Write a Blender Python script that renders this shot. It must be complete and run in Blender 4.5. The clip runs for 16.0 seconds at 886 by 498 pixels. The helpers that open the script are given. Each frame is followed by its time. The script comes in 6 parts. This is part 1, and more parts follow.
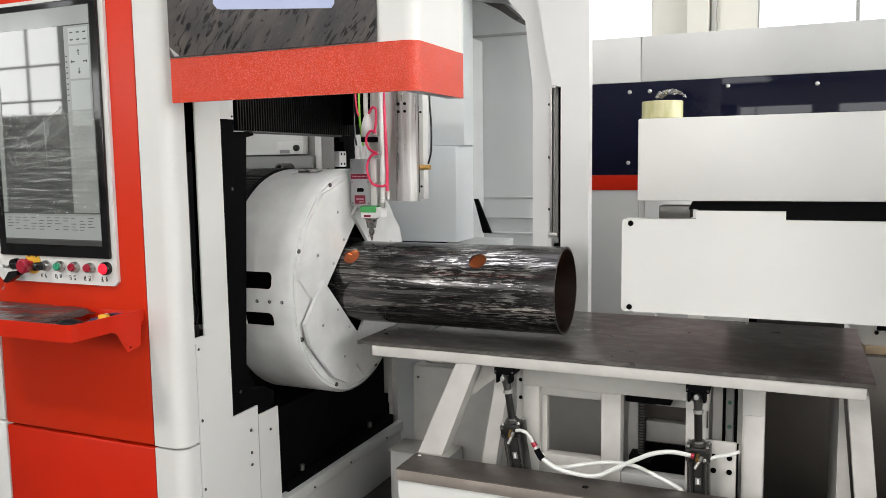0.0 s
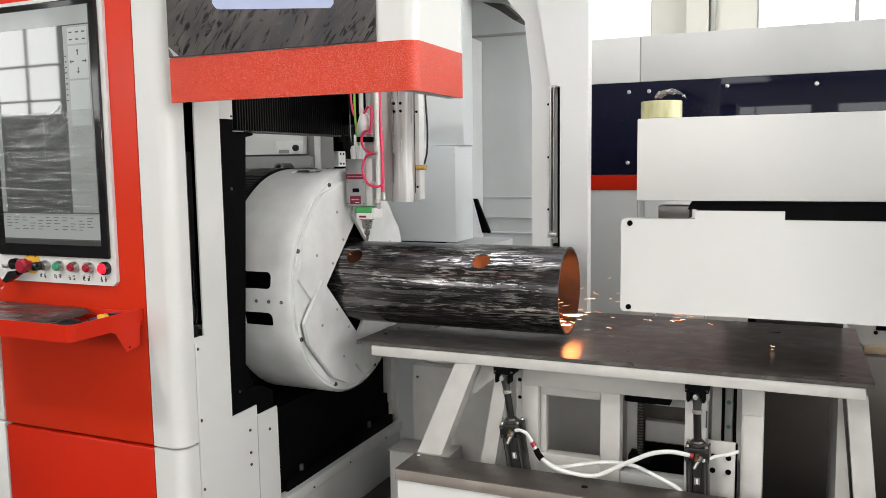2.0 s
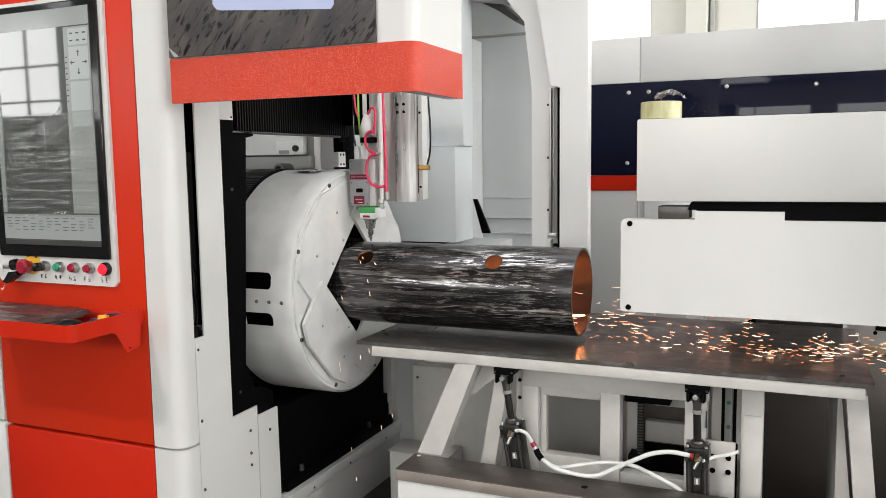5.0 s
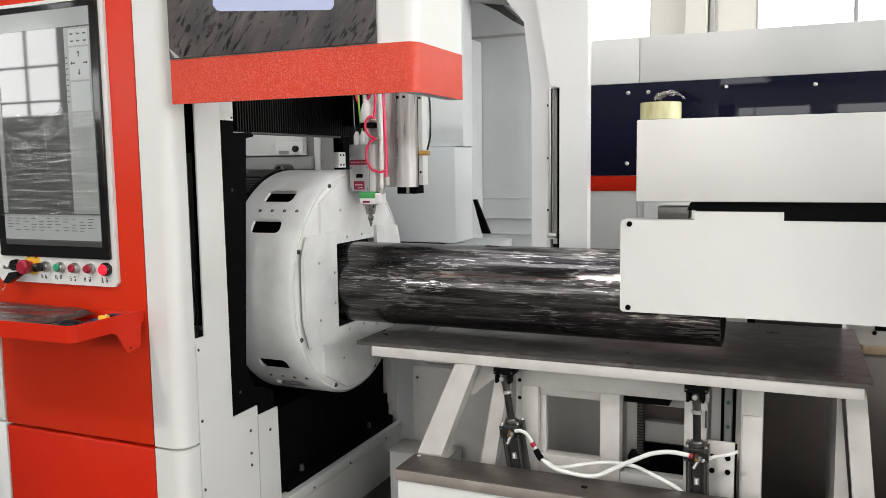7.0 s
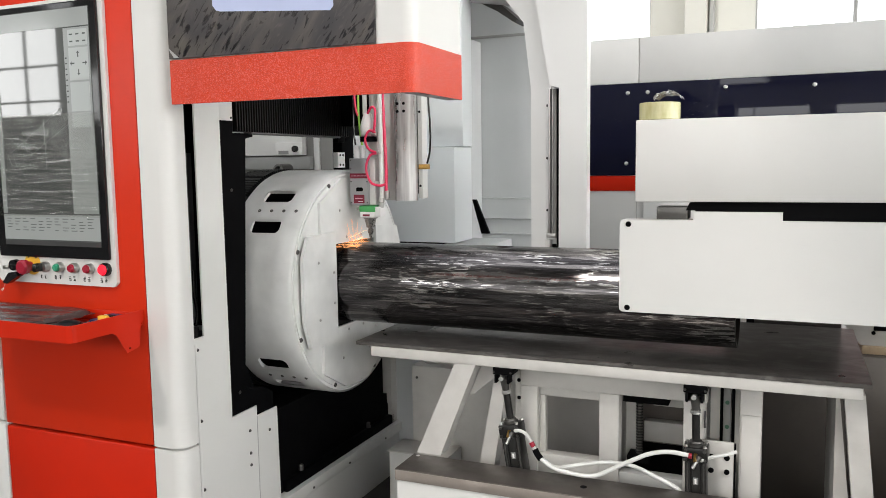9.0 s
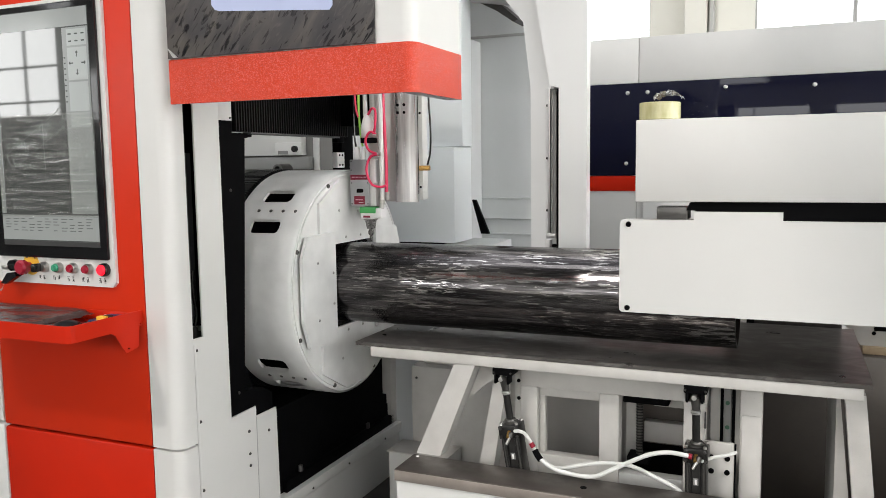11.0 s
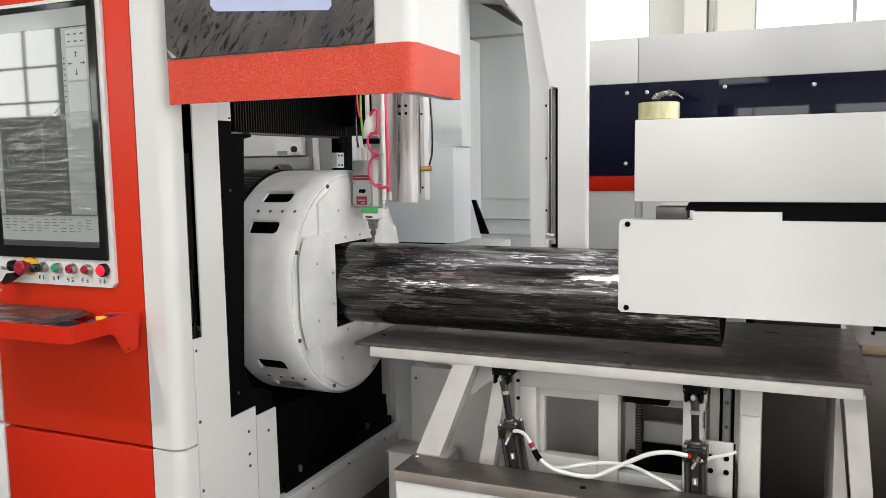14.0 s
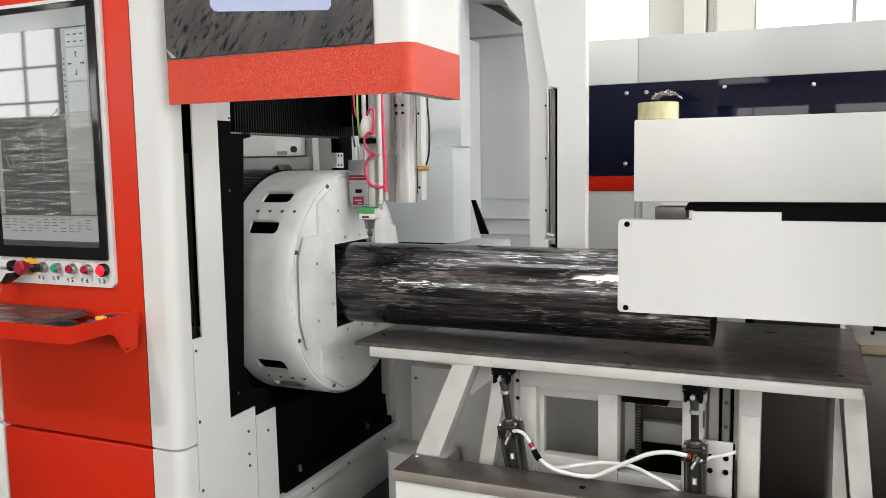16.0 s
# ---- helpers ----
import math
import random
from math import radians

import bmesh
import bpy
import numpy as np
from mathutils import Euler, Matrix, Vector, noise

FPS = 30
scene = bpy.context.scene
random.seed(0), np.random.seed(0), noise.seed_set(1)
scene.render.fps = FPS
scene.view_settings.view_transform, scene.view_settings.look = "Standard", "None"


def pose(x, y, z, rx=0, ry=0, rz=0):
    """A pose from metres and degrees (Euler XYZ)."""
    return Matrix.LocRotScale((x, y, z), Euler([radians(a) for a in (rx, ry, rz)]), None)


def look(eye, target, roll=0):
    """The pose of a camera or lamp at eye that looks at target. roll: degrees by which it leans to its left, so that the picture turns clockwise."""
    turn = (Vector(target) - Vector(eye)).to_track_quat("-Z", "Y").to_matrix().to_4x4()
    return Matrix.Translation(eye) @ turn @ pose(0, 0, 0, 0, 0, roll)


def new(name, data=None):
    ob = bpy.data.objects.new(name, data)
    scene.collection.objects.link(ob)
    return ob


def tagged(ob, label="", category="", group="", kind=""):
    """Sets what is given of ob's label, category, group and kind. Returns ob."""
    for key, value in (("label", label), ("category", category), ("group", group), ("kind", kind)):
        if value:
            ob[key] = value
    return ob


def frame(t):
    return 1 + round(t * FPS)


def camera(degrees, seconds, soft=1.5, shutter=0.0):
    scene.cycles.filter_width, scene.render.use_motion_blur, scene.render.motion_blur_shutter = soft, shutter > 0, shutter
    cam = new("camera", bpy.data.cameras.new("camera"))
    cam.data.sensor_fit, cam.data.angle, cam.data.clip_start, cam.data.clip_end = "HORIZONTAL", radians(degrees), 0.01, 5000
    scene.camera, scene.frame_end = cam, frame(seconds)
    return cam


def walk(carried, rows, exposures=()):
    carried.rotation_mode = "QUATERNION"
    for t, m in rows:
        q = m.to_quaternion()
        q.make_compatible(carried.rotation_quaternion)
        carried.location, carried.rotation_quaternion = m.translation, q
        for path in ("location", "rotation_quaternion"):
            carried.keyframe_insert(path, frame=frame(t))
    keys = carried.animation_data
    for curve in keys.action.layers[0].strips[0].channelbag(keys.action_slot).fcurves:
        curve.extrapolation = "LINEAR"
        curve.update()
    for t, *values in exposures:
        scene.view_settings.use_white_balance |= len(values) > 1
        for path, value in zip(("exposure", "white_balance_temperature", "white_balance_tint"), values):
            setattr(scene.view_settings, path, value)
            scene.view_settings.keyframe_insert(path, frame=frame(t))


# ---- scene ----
cam = camera(57.45, 16.0, soft=0.75)
EYE = (0.0, 0.0, 1.55)
YAW, PITCH, ROLL = 23.411, 6.065, -0.793


def view(dyaw, dpitch, droll, dx, dy, dz):
    """The camera's pose from small turns in degrees and shifts in millimetres."""
    a, b = radians(YAW + dyaw), radians(PITCH + dpitch)
    eye = Vector(EYE) + Vector((dx, dy, dz)) / 1000
    way = Vector((-math.sin(a) * math.cos(b), math.cos(a) * math.cos(b), -math.sin(b)))
    return look(eye, eye + way, ROLL - droll)


walk(cam, [
    (0.0, view(0, 0.002, 0, 0.3, 0, 0.3)),
    (1.0, view(-0.015, 0.006, 0, 1.2, -0.8, 0.7)),
    (2.0, view(-0.041, 0.009, -0.01, 1.0, 0.0, 0.3)),
    (3.0, view(-0.044, 0.004, 0.003, 0.7, 0.0, 0.5)),
    (4.0, view(-0.056, 0.000, 0.009, 0.8, -2.0, 1.0)),
    (5.2, view(-0.072, -0.022, 0.013, 0.8, -3.8, 1.1)),
    (6.5, view(-0.085, -0.036, 0.016, 0.9, -5.5, 1.3)),
    (7.5, view(-0.095, -0.025, 0.015, 2.9, -8.8, 2.8)),
    (8.5, view(-0.104, -0.025, 0.021, 4.0, -9.2, 2.9)),
    (9.2, view(-0.112, -0.026, 0.019, 3.6, -8.2, 2.7)),
    (10.3, view(-0.124, -0.034, 0.020, 2.4, -4.8, 2.3)),
    (11.5, view(-0.130, -0.041, 0.026, 1.7, -2.5, 2.1)),
    (12.5, view(-0.124, -0.055, 0.066, 3.7, -5.2, 2.2)),
    (13.5, view(-0.123, -0.061, 0.078, 5.0, -4.9, 1.8)),
    (14.5, view(-0.162, -0.046, 0.054, 3.2, -2.0, 1.8)),
    (15.3, view(-0.163, -0.052, 0.060, 4.0, -2.3, 1.7)),
    (16.0, view(-0.150, -0.060, 0.070, 5.5, -4.0, 1.6)),
], [(0.0, 0.0), (16.0, 0.0)])

# ---- light ----
world = bpy.data.worlds.new("world")
scene.world = world
world.use_nodes = True
wn = world.node_tree.nodes
sky = wn.new("ShaderNodeTexSky")
sky.sky_type, sky.sun_disc = "NISHITA", False
sky.sun_elevation, sky.sun_rotation = radians(48), radians(200)
wn["Background"].inputs["Strength"].default_value = 0.12
world.node_tree.links.new(sky.outputs[0], wn["Background"].inputs[0])


def lamp(name, m, sx, sy, watts, color=(1, 1, 1)):
    d = bpy.data.lights.new(name, "AREA")
    d.shape, d.size, d.size_y, d.energy, d.color = "RECTANGLE", sx, sy, watts, color
    ob = new(name, d)
    ob.matrix_world = m
    return ob


sun = new("sun", bpy.data.lights.new("sun", "SUN"))
sun.data.energy, sun.data.angle, sun.data.color = 1.0, radians(2), (1, 0.96, 0.9)
sun.matrix_world = look((0, 0, 20), (2.5, 9, 10))

SKYLIGHT, WINDOW, EAST = 270, 29, 330
SKYLIGHTS = (-11.0, -3.0, 6.4)
for x in SKYLIGHTS:
    lamp("skylight_lamp", pose(x, 0.5, 7.85), 2.6, 17, SKYLIGHT, (1, 0.98, 0.945))
SOUTH = ((-19.8, 2.2), (-15.4, 2.2), (-11.0, 3.6), (-6.6, 3.6), (-2.2, 3.6), (2.2, 3.6), (6.6, 3.6))
for x, w in SOUTH[1:]:
    lamp("window_lamp", look((x, -9.17, 3.8), (x, 0, 3.8)), w - 0.02, 2.46, WINDOW * w, (1, 0.985, 0.95))
EAST_WINDOWS = (-4.5, -0.5, 3.5, 7.5)
for y in EAST_WINDOWS:
    lamp("window_lamp", look((9.17, y, 3.4), (0, y, 3.4)), 2.7, 3.7, EAST, (1, 0.985, 0.955))


# ---- materials ----
def nodes_of(name):
    m = bpy.data.materials.new(name)
    m.use_nodes = True
    nt = m.node_tree
    return m, nt, nt.nodes["Principled BSDF"]


def noise_node(nt, scale, detail=4, stretch=(1, 1, 1), distortion=0.0):
    co = nt.nodes.new("ShaderNodeTexCoord")
    mp = nt.nodes.new("ShaderNodeMapping")
    mp.inputs["Scale"].default_value = stretch
    n = nt.nodes.new("ShaderNodeTexNoise")
    n.inputs["Scale"].default_value, n.inputs["Detail"].default_value = scale, detail
    n.inputs["Distortion"].default_value = distortion
    nt.links.new(co.outputs["Object"], mp.inputs[0])
    nt.links.new(mp.outputs[0], n.inputs[0])
    return n.outputs[0]


def ramp(nt, src, stops):
    r = nt.nodes.new("ShaderNodeValToRGB")
    e = r.color_ramp.elements
    while len(e) < len(stops):
        e.new(0.5)
    for el, (p, c) in zip(e, stops):
        el.position = p
        el.color = (*c, 1) if isinstance(c, tuple) else (c, c, c, 1)
    nt.links.new(src, r.inputs[0])
    return r.outputs[0]


def bump(nt, b, src, strength, dist):
    n = nt.nodes.new("ShaderNodeBump")
    n.inputs["Strength"].default_value, n.inputs["Distance"].default_value = strength, dist
    nt.links.new(src, n.inputs["Height"])
    if b.inputs["Normal"].links:
        nt.links.new(b.inputs["Normal"].links[0].from_socket, n.inputs["Normal"])
    nt.links.new(n.outputs[0], b.inputs["Normal"])


def mix(nt, fac, a, b, kind="MIX"):
    n = nt.nodes.new("ShaderNodeMix")
    n.data_type, n.blend_type = "RGBA", kind
    for s, v in ((n.inputs[0], fac), (n.inputs[6], a), (n.inputs[7], b)):
        if isinstance(v, (int, float)):
            s.default_value = v if s == n.inputs[0] else (v, v, v, 1)
        elif isinstance(v, tuple):
            s.default_value = (*v, 1)
        else:
            nt.links.new(v, s)
    return n.outputs[2]


def coat(name, color, rough=0.4, metal=0.0, vary=0.06, grain=0.0, grain_scale=900, stains=3.0, coat_w=0.0, rough_vary=0.05, relief=0.001):
    """A painted or plain surface: broad stains and scuffs, fine grain as relief."""
    m, nt, b = nodes_of(name)
    big = noise_node(nt, stains, 6)
    c0 = tuple(c * (1 - vary) for c in color)
    c1 = tuple(min(1, c * (1 + vary * 0.6)) for c in color)
    base = ramp(nt, big, [(0.3, c0), (0.7, c1)])
    fine = noise_node(nt, stains * 14, 5, (1, 1, 3))
    base = mix(nt, ramp(nt, fine, [(0.62, 0.0), (0.8, vary * 1.6)]), base, tuple(c * 0.55 for c in color))
    nt.links.new(base, b.inputs["Base Color"])
    b.inputs["Metallic"].default_value = metal
    nt.links.new(ramp(nt, noise_node(nt, stains * 5, 5), [(0.3, max(0.03, rough - rough_vary)), (0.7, min(1, rough + rough_vary))]), b.inputs["Roughness"])
    if coat_w:
        b.inputs["Coat Weight"].default_value, b.inputs["Coat Roughness"].default_value = coat_w, 0.15
    if grain:
        bump(nt, b, noise_node(nt, grain_scale, 2), grain, relief)
    return m


def glow(name, color, strength):
    m, nt, b = nodes_of(name)
    b.inputs["Base Color"].default_value = (0, 0, 0, 1)
    b.inputs["Emission Color"].default_value = (*color, 1)
    b.inputs["Emission Strength"].default_value = strength
    return m


WHITE = coat("white_powder_coat", (0.65, 0.643, 0.626), 0.42, vary=0.03, grain=0.25, grain_scale=500, rough_vary=0.02)
WHITE_GLOSS = coat("white_gloss_paint", (0.61, 0.602, 0.585), 0.36, vary=0.025, grain=0.1, grain_scale=300, rough_vary=0.015)
OFFWHITE = coat("scuffed_white_paint", (0.54, 0.522, 0.497), 0.45, vary=0.14, grain=0.3, grain_scale=300, stains=7)
CHUCK_WHITE = coat("chuck_white_paint", (0.70, 0.70, 0.69), 0.42, vary=0.14, grain=0.15, grain_scale=250, stains=7)
GREY = coat("grey_panel_paint", (0.40, 0.40, 0.39), 0.5, vary=0.08)


def textured_red(name, color, glint_flecks, spec, peel):
    """Hammered orange-red powder coat: glints painted as pale specks, dark specks between, on an orange-peel relief."""
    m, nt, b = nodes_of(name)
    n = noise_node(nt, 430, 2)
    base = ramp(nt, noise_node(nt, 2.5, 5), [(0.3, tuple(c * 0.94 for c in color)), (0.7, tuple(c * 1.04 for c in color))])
    if glint_flecks:
        pale = tuple(min(1, c * 1.12 + 0.10 * glint_flecks) for c in color)
        base = mix(nt, ramp(nt, n, [(0.34, glint_flecks), (0.46, 0.0)]), base, tuple(c * 0.72 for c in color))
        base = mix(nt, ramp(nt, n, [(0.52, 0.0), (0.62, glint_flecks)]), base, pale)
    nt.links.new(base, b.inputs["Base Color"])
    b.inputs["Specular IOR Level"].default_value = spec
    nt.links.new(ramp(nt, n, [(0.3, 0.30), (0.7, 0.18)] if glint_flecks > 0.5 else [(0.3, 0.30), (0.7, 0.36)]), b.inputs["Roughness"])
    if peel:
        bump(nt, b, n, peel, 0.003)
    return m


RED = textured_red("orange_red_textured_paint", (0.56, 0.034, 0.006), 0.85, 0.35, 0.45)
RED_PANEL = textured_red("orange_red_panel_paint", (0.54, 0.024, 0.004), 0.35, 0.25, 0.06)
RED_FLAT = textured_red("orange_red_paint", (0.50, 0.0165, 0.0035), 0.0, 0.2, 0.0)
BLACK = coat("black_paint", (0.003, 0.003, 0.0034), 0.6, vary=0.3)
BLACK.node_tree.nodes["Principled BSDF"].inputs["Specular IOR Level"].default_value = 0.03
BLACK_GLOSS = coat("black_gloss", (0.006, 0.006, 0.007), 0.12, vary=0.2, rough_vary=0.05)
RUBBER = coat("black_rubber", (0.0045, 0.0045, 0.005), 0.40, vary=0.2)
RUBBER.node_tree.nodes["Principled BSDF"].inputs["Specular IOR Level"].default_value = 0.22
NAVY = coat("navy_glossy_acrylic", (0.004, 0.0045, 0.017), 0.035, vary=0.1, rough_vary=0.005)
NAVY.node_tree.nodes["Principled BSDF"].inputs["Specular IOR Level"].default_value = 0.28
SILVER = coat("brushed_aluminium", (0.62, 0.61, 0.60), 0.42, 1.0, vary=0.05, stains=6)
STEEL = coat("machined_steel", (0.5, 0.49, 0.47), 0.35, 1.0, vary=0.06, stains=20)
DARK_STEEL = coat("dark_steel", (0.12, 0.115, 0.11), 0.42, 0.9, vary=0.2, stains=12)
CYLINDER = coat("black_anodised", (0.022, 0.021, 0.02), 0.35, 0.5, vary=0.25, stains=20)
POSTWHITE = coat("post_white_paint", (0.76, 0.76, 0.755), 0.17, vary=0.02, rough_vary=0.015)
BRASS = coat("brass", (0.55, 0.33, 0.10), 0.3, 1.0, vary=0.1, stains=30)
MAGENTA = coat("magenta_label", (0.19, 0.003, 0.024), 0.4, vary=0.03)
GREEN = coat("green_holder", (0.06, 0.36, 0.10), 0.4, vary=0.05)
PINK_HOSE = coat("pink_hose", (0.78, 0.035, 0.11), 0.35, vary=0.05)
WHITE_HOSE = coat("white_hose", (0.72, 0.72, 0.70), 0.35, vary=0.08, stains=20)
LIME = coat("yellow_green_wire", (0.30, 0.65, 0.08), 0.4, vary=0.05)
WALLPAINT = coat("hall_wall_paint", (0.70, 0.69, 0.63), 0.85, vary=0.06, stains=0.6)
CEILING = coat("ceiling_sheet", (0.55, 0.55, 0.54), 0.7, vary=0.05, stains=0.5)
INK = coat("dark_ink", (0.03, 0.03, 0.03), 0.6, vary=0.05)
PALE = coat("pale_print", (0.8, 0.78, 0.78), 0.5, vary=0.03)
NOZZLE = coat("nickel_nozzle", (0.30, 0.29, 0.28), 0.28, 1.0, vary=0.1, stains=30)
BTN_RED = coat("red_push_button", (0.30, 0.010, 0.028), 0.3, vary=0.05)
BTN_GREEN = coat("green_push_button", (0.03, 0.25, 0.14), 0.3, vary=0.05)
YELLOW = coat("yellow_disc", (0.75, 0.42, 0.03), 0.5, vary=0.05)
BLUE = coat("blue_plastic", (0.008, 0.018, 0.085), 0.4, vary=0.05)
WOOD = coat("pale_wood", (0.55, 0.42, 0.28), 0.6, vary=0.15, stains=15)
LAMP_RED = glow("lit_red_lens", (1.0, 0.008, 0.03), 1.5)
SPARK = glow("hot_spark", (1.0, 0.60, 0.42), 4.0)
SPARK_WARM = glow("cooling_spark", (1.0, 0.33, 0.15), 2.6)
SPRAY_HOT = glow("hot_spray", (1.0, 0.60, 0.31), 3.6)
SPRAY_WARM = glow("warm_spray", (1.0, 0.42, 0.16), 1.8)
PLUME = glow("glowing_cut", (1.0, 0.31, 0.10), 120)
SKYCARD = glow("bright_sky", (0.95, 0.98, 1.0), 2.6)


def floor_material():
    m, nt, b = nodes_of("worn_epoxy_floor")
    base = ramp(nt, noise_node(nt, 0.8, 8), [(0.3, (0.024, 0.023, 0.021)), (0.7, (0.042, 0.040, 0.036))])
    nt.links.new(base, b.inputs["Base Color"])
    nt.links.new(ramp(nt, noise_node(nt, 5, 6), [(0.3, 0.5), (0.7, 0.7)]), b.inputs["Roughness"])
    return m


def pipe_material():
    """Mill scale rubbed to bright metal in flakes and dashes that run along the tube."""
    m, nt, b = nodes_of("mill_scale_steel")
    base = ramp(nt, noise_node(nt, 14, 9, (0.2, 1, 1), 0.2), [(0.34, (0.044, 0.041, 0.043)), (0.5, (0.074, 0.069, 0.070)), (0.66, (0.125, 0.117, 0.117))])
    soot = ramp(nt, noise_node(nt, 60, 8, (0.07, 1, 1), 0.2), [(0.40, 0.5), (0.52, 1.0)])
    base = mix(nt, 1.0, base, soot, "MULTIPLY")
    scratch = ramp(nt, noise_node(nt, 330, 5, (0.03, 1, 1)), [(0.40, 0.75), (0.62, 1.35)])
    base = mix(nt, 1.0, base, scratch, "MULTIPLY")
    band = noise_node(nt, 38, 6, (0.05, 1, 1), 0.1)
    base = mix(nt, ramp(nt, band, [(0.60, 0.0), (0.61, 0.7)]), base, (0.23, 0.215, 0.21))
    # rub increases towards the free end, partly painting in the brighter highlight there
    co, axes, worn, total = (nt.nodes.new(k) for k in ("ShaderNodeTexCoord", "ShaderNodeSeparateXYZ", "ShaderNodeMapRange", "ShaderNodeMath"))
    nt.links.new(co.outputs["Object"], axes.inputs[0])
    nt.links.new(axes.outputs[0], worn.inputs["Value"])
    for k, v in (("From Min", -2.3), ("From Max", -0.8), ("To Min", -0.08), ("To Max", 0.10)):
        worn.inputs[k].default_value = v
    nt.links.new(noise_node(nt, 10, 4, (0.5, 1, 1), 0.4), total.inputs[0])
    nt.links.new(worn.outputs[0], total.inputs[1])
    patch = ramp(nt, total.outputs[0], [(0.54, 0.0), (0.63, 1.0)])
    flake = ramp(nt, noise_node(nt, 120, 9, (0.12, 1, 1), 0.25), [(0.53, 0.0), (0.555, 1.0)])
    dash = ramp(nt, noise_node(nt, 200, 6, (0.08, 1, 1), 0.2), [(0.60, 0.0), (0.62, 0.8)])
    rubbed = mix(nt, 1.0, patch, flake, "MULTIPLY")
    mask = mix(nt, 1.0, rubbed, mix(nt, 1.0, dash, ramp(nt, noise_node(nt, 6, 5), [(0.45, 0.15), (0.6, 0.9)]), "MULTIPLY"), "ADD")
    base = mix(nt, ramp(nt, mask, [(0.0, 0.0), (1.0, 0.7)]), base, (0.70, 0.68, 0.66))
    nt.links.new(base, b.inputs["Base Color"])
    b.inputs["Metallic"].default_value = 0.86
    nt.links.new(ramp(nt, mask, [(0.0, 0.17), (1.0, 0.16)]), b.inputs["Roughness"])
    bump(nt, b, noise_node(nt, 140, 7, (0.2, 1, 1)), 0.10, 0.001)
    bump(nt, b, flake, 0.15, 0.0006)
    return m


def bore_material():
    # very dark brown, darker than the outer wall
    m, nt, b = nodes_of("dark_brown_bore")
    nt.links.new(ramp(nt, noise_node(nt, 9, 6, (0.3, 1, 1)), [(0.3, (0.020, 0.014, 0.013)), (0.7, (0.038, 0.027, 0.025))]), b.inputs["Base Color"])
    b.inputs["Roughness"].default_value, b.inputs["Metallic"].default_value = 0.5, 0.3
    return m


def plate_material():
    """Dark hot-rolled plate, dulled and swirled by wiping."""
    m, nt, b = nodes_of("hot_rolled_plate")
    base = ramp(nt, noise_node(nt, 2.5, 8, (1, 1, 1), 0.8), [(0.3, (0.100, 0.091, 0.085)), (0.7, (0.140, 0.129, 0.122))])
    sw = noise_node(nt, 4, 4, (1, 1.8, 1), 2.5)
    base = mix(nt, ramp(nt, sw, [(0.47, 0.0), (0.64, 0.55)]), base, (0.27, 0.255, 0.245))
    wipe = noise_node(nt, 26, 5, (0.25, 1.6, 1), 4.0)
    base = mix(nt, ramp(nt, wipe, [(0.585, 0.0), (0.60, 0.45)]), base, (0.055, 0.049, 0.045))
    rub = noise_node(nt, 14, 8, (0.6, 2.5, 1), 1.0)
    base = mix(nt, ramp(nt, rub, [(0.56, 0.0), (0.80, 0.35)]), base, (0.06, 0.053, 0.048))
    nt.links.new(base, b.inputs["Base Color"])
    b.inputs["Metallic"].default_value, b.inputs["Specular IOR Level"].default_value = 0.55, 0.7
    nt.links.new(ramp(nt, noise_node(nt, 6, 6, (1, 1.3, 1), 1.5), [(0.3, 0.27), (0.7, 0.36)]), b.inputs["Roughness"])
    bump(nt, b, noise_node(nt, 300, 3), 0.05, 0.001)
    return m


def film_material():
    """Charcoal acrylic under its rumpled protective film."""
    m, nt, b = nodes_of("film_covered_acrylic")
    co = nt.nodes.new("ShaderNodeTexCoord")
    mp = nt.nodes.new("ShaderNodeMapping")
    mp.inputs["Rotation"].default_value = (0, radians(52), 0)
    nt.links.new(co.outputs["Object"], mp.inputs[0])
    layers = []
    for scale, detail, distortion in (((13, 8, 52), 5, 1.3), ((5, 4, 15), 4, 0.8)):
        sc = nt.nodes.new("ShaderNodeMapping")
        sc.inputs["Scale"].default_value = scale
        n = nt.nodes.new("ShaderNodeTexNoise")
        n.inputs["Scale"].default_value, n.inputs["Detail"].default_value, n.inputs["Distortion"].default_value = 1.0, detail, distortion
        nt.links.new(mp.outputs[0], sc.inputs[0])
        nt.links.new(sc.outputs[0], n.inputs[0])
        layers.append(n.outputs[0])
    fine, broad = layers
    base = ramp(nt, broad, [(0.32, (0.034, 0.031, 0.036)), (0.5, (0.058, 0.051, 0.052)), (0.68, (0.10, 0.088, 0.078))])
    base = mix(nt, ramp(nt, fine, [(0.36, 1.0), (0.42, 0.0)]), base, (0.014, 0.013, 0.016))
    base = mix(nt, ramp(nt, fine, [(0.60, 0.0), (0.70, 0.4)]), base, (0.15, 0.13, 0.12))
    nt.links.new(base, b.inputs["Base Color"])
    nt.links.new(ramp(nt, fine, [(0.35, 0.15), (0.5, 0.40)]), b.inputs["Roughness"])
    bump(nt, b, fine, 0.4, 0.003)
    bump(nt, b, broad, 0.3, 0.006)
    return m


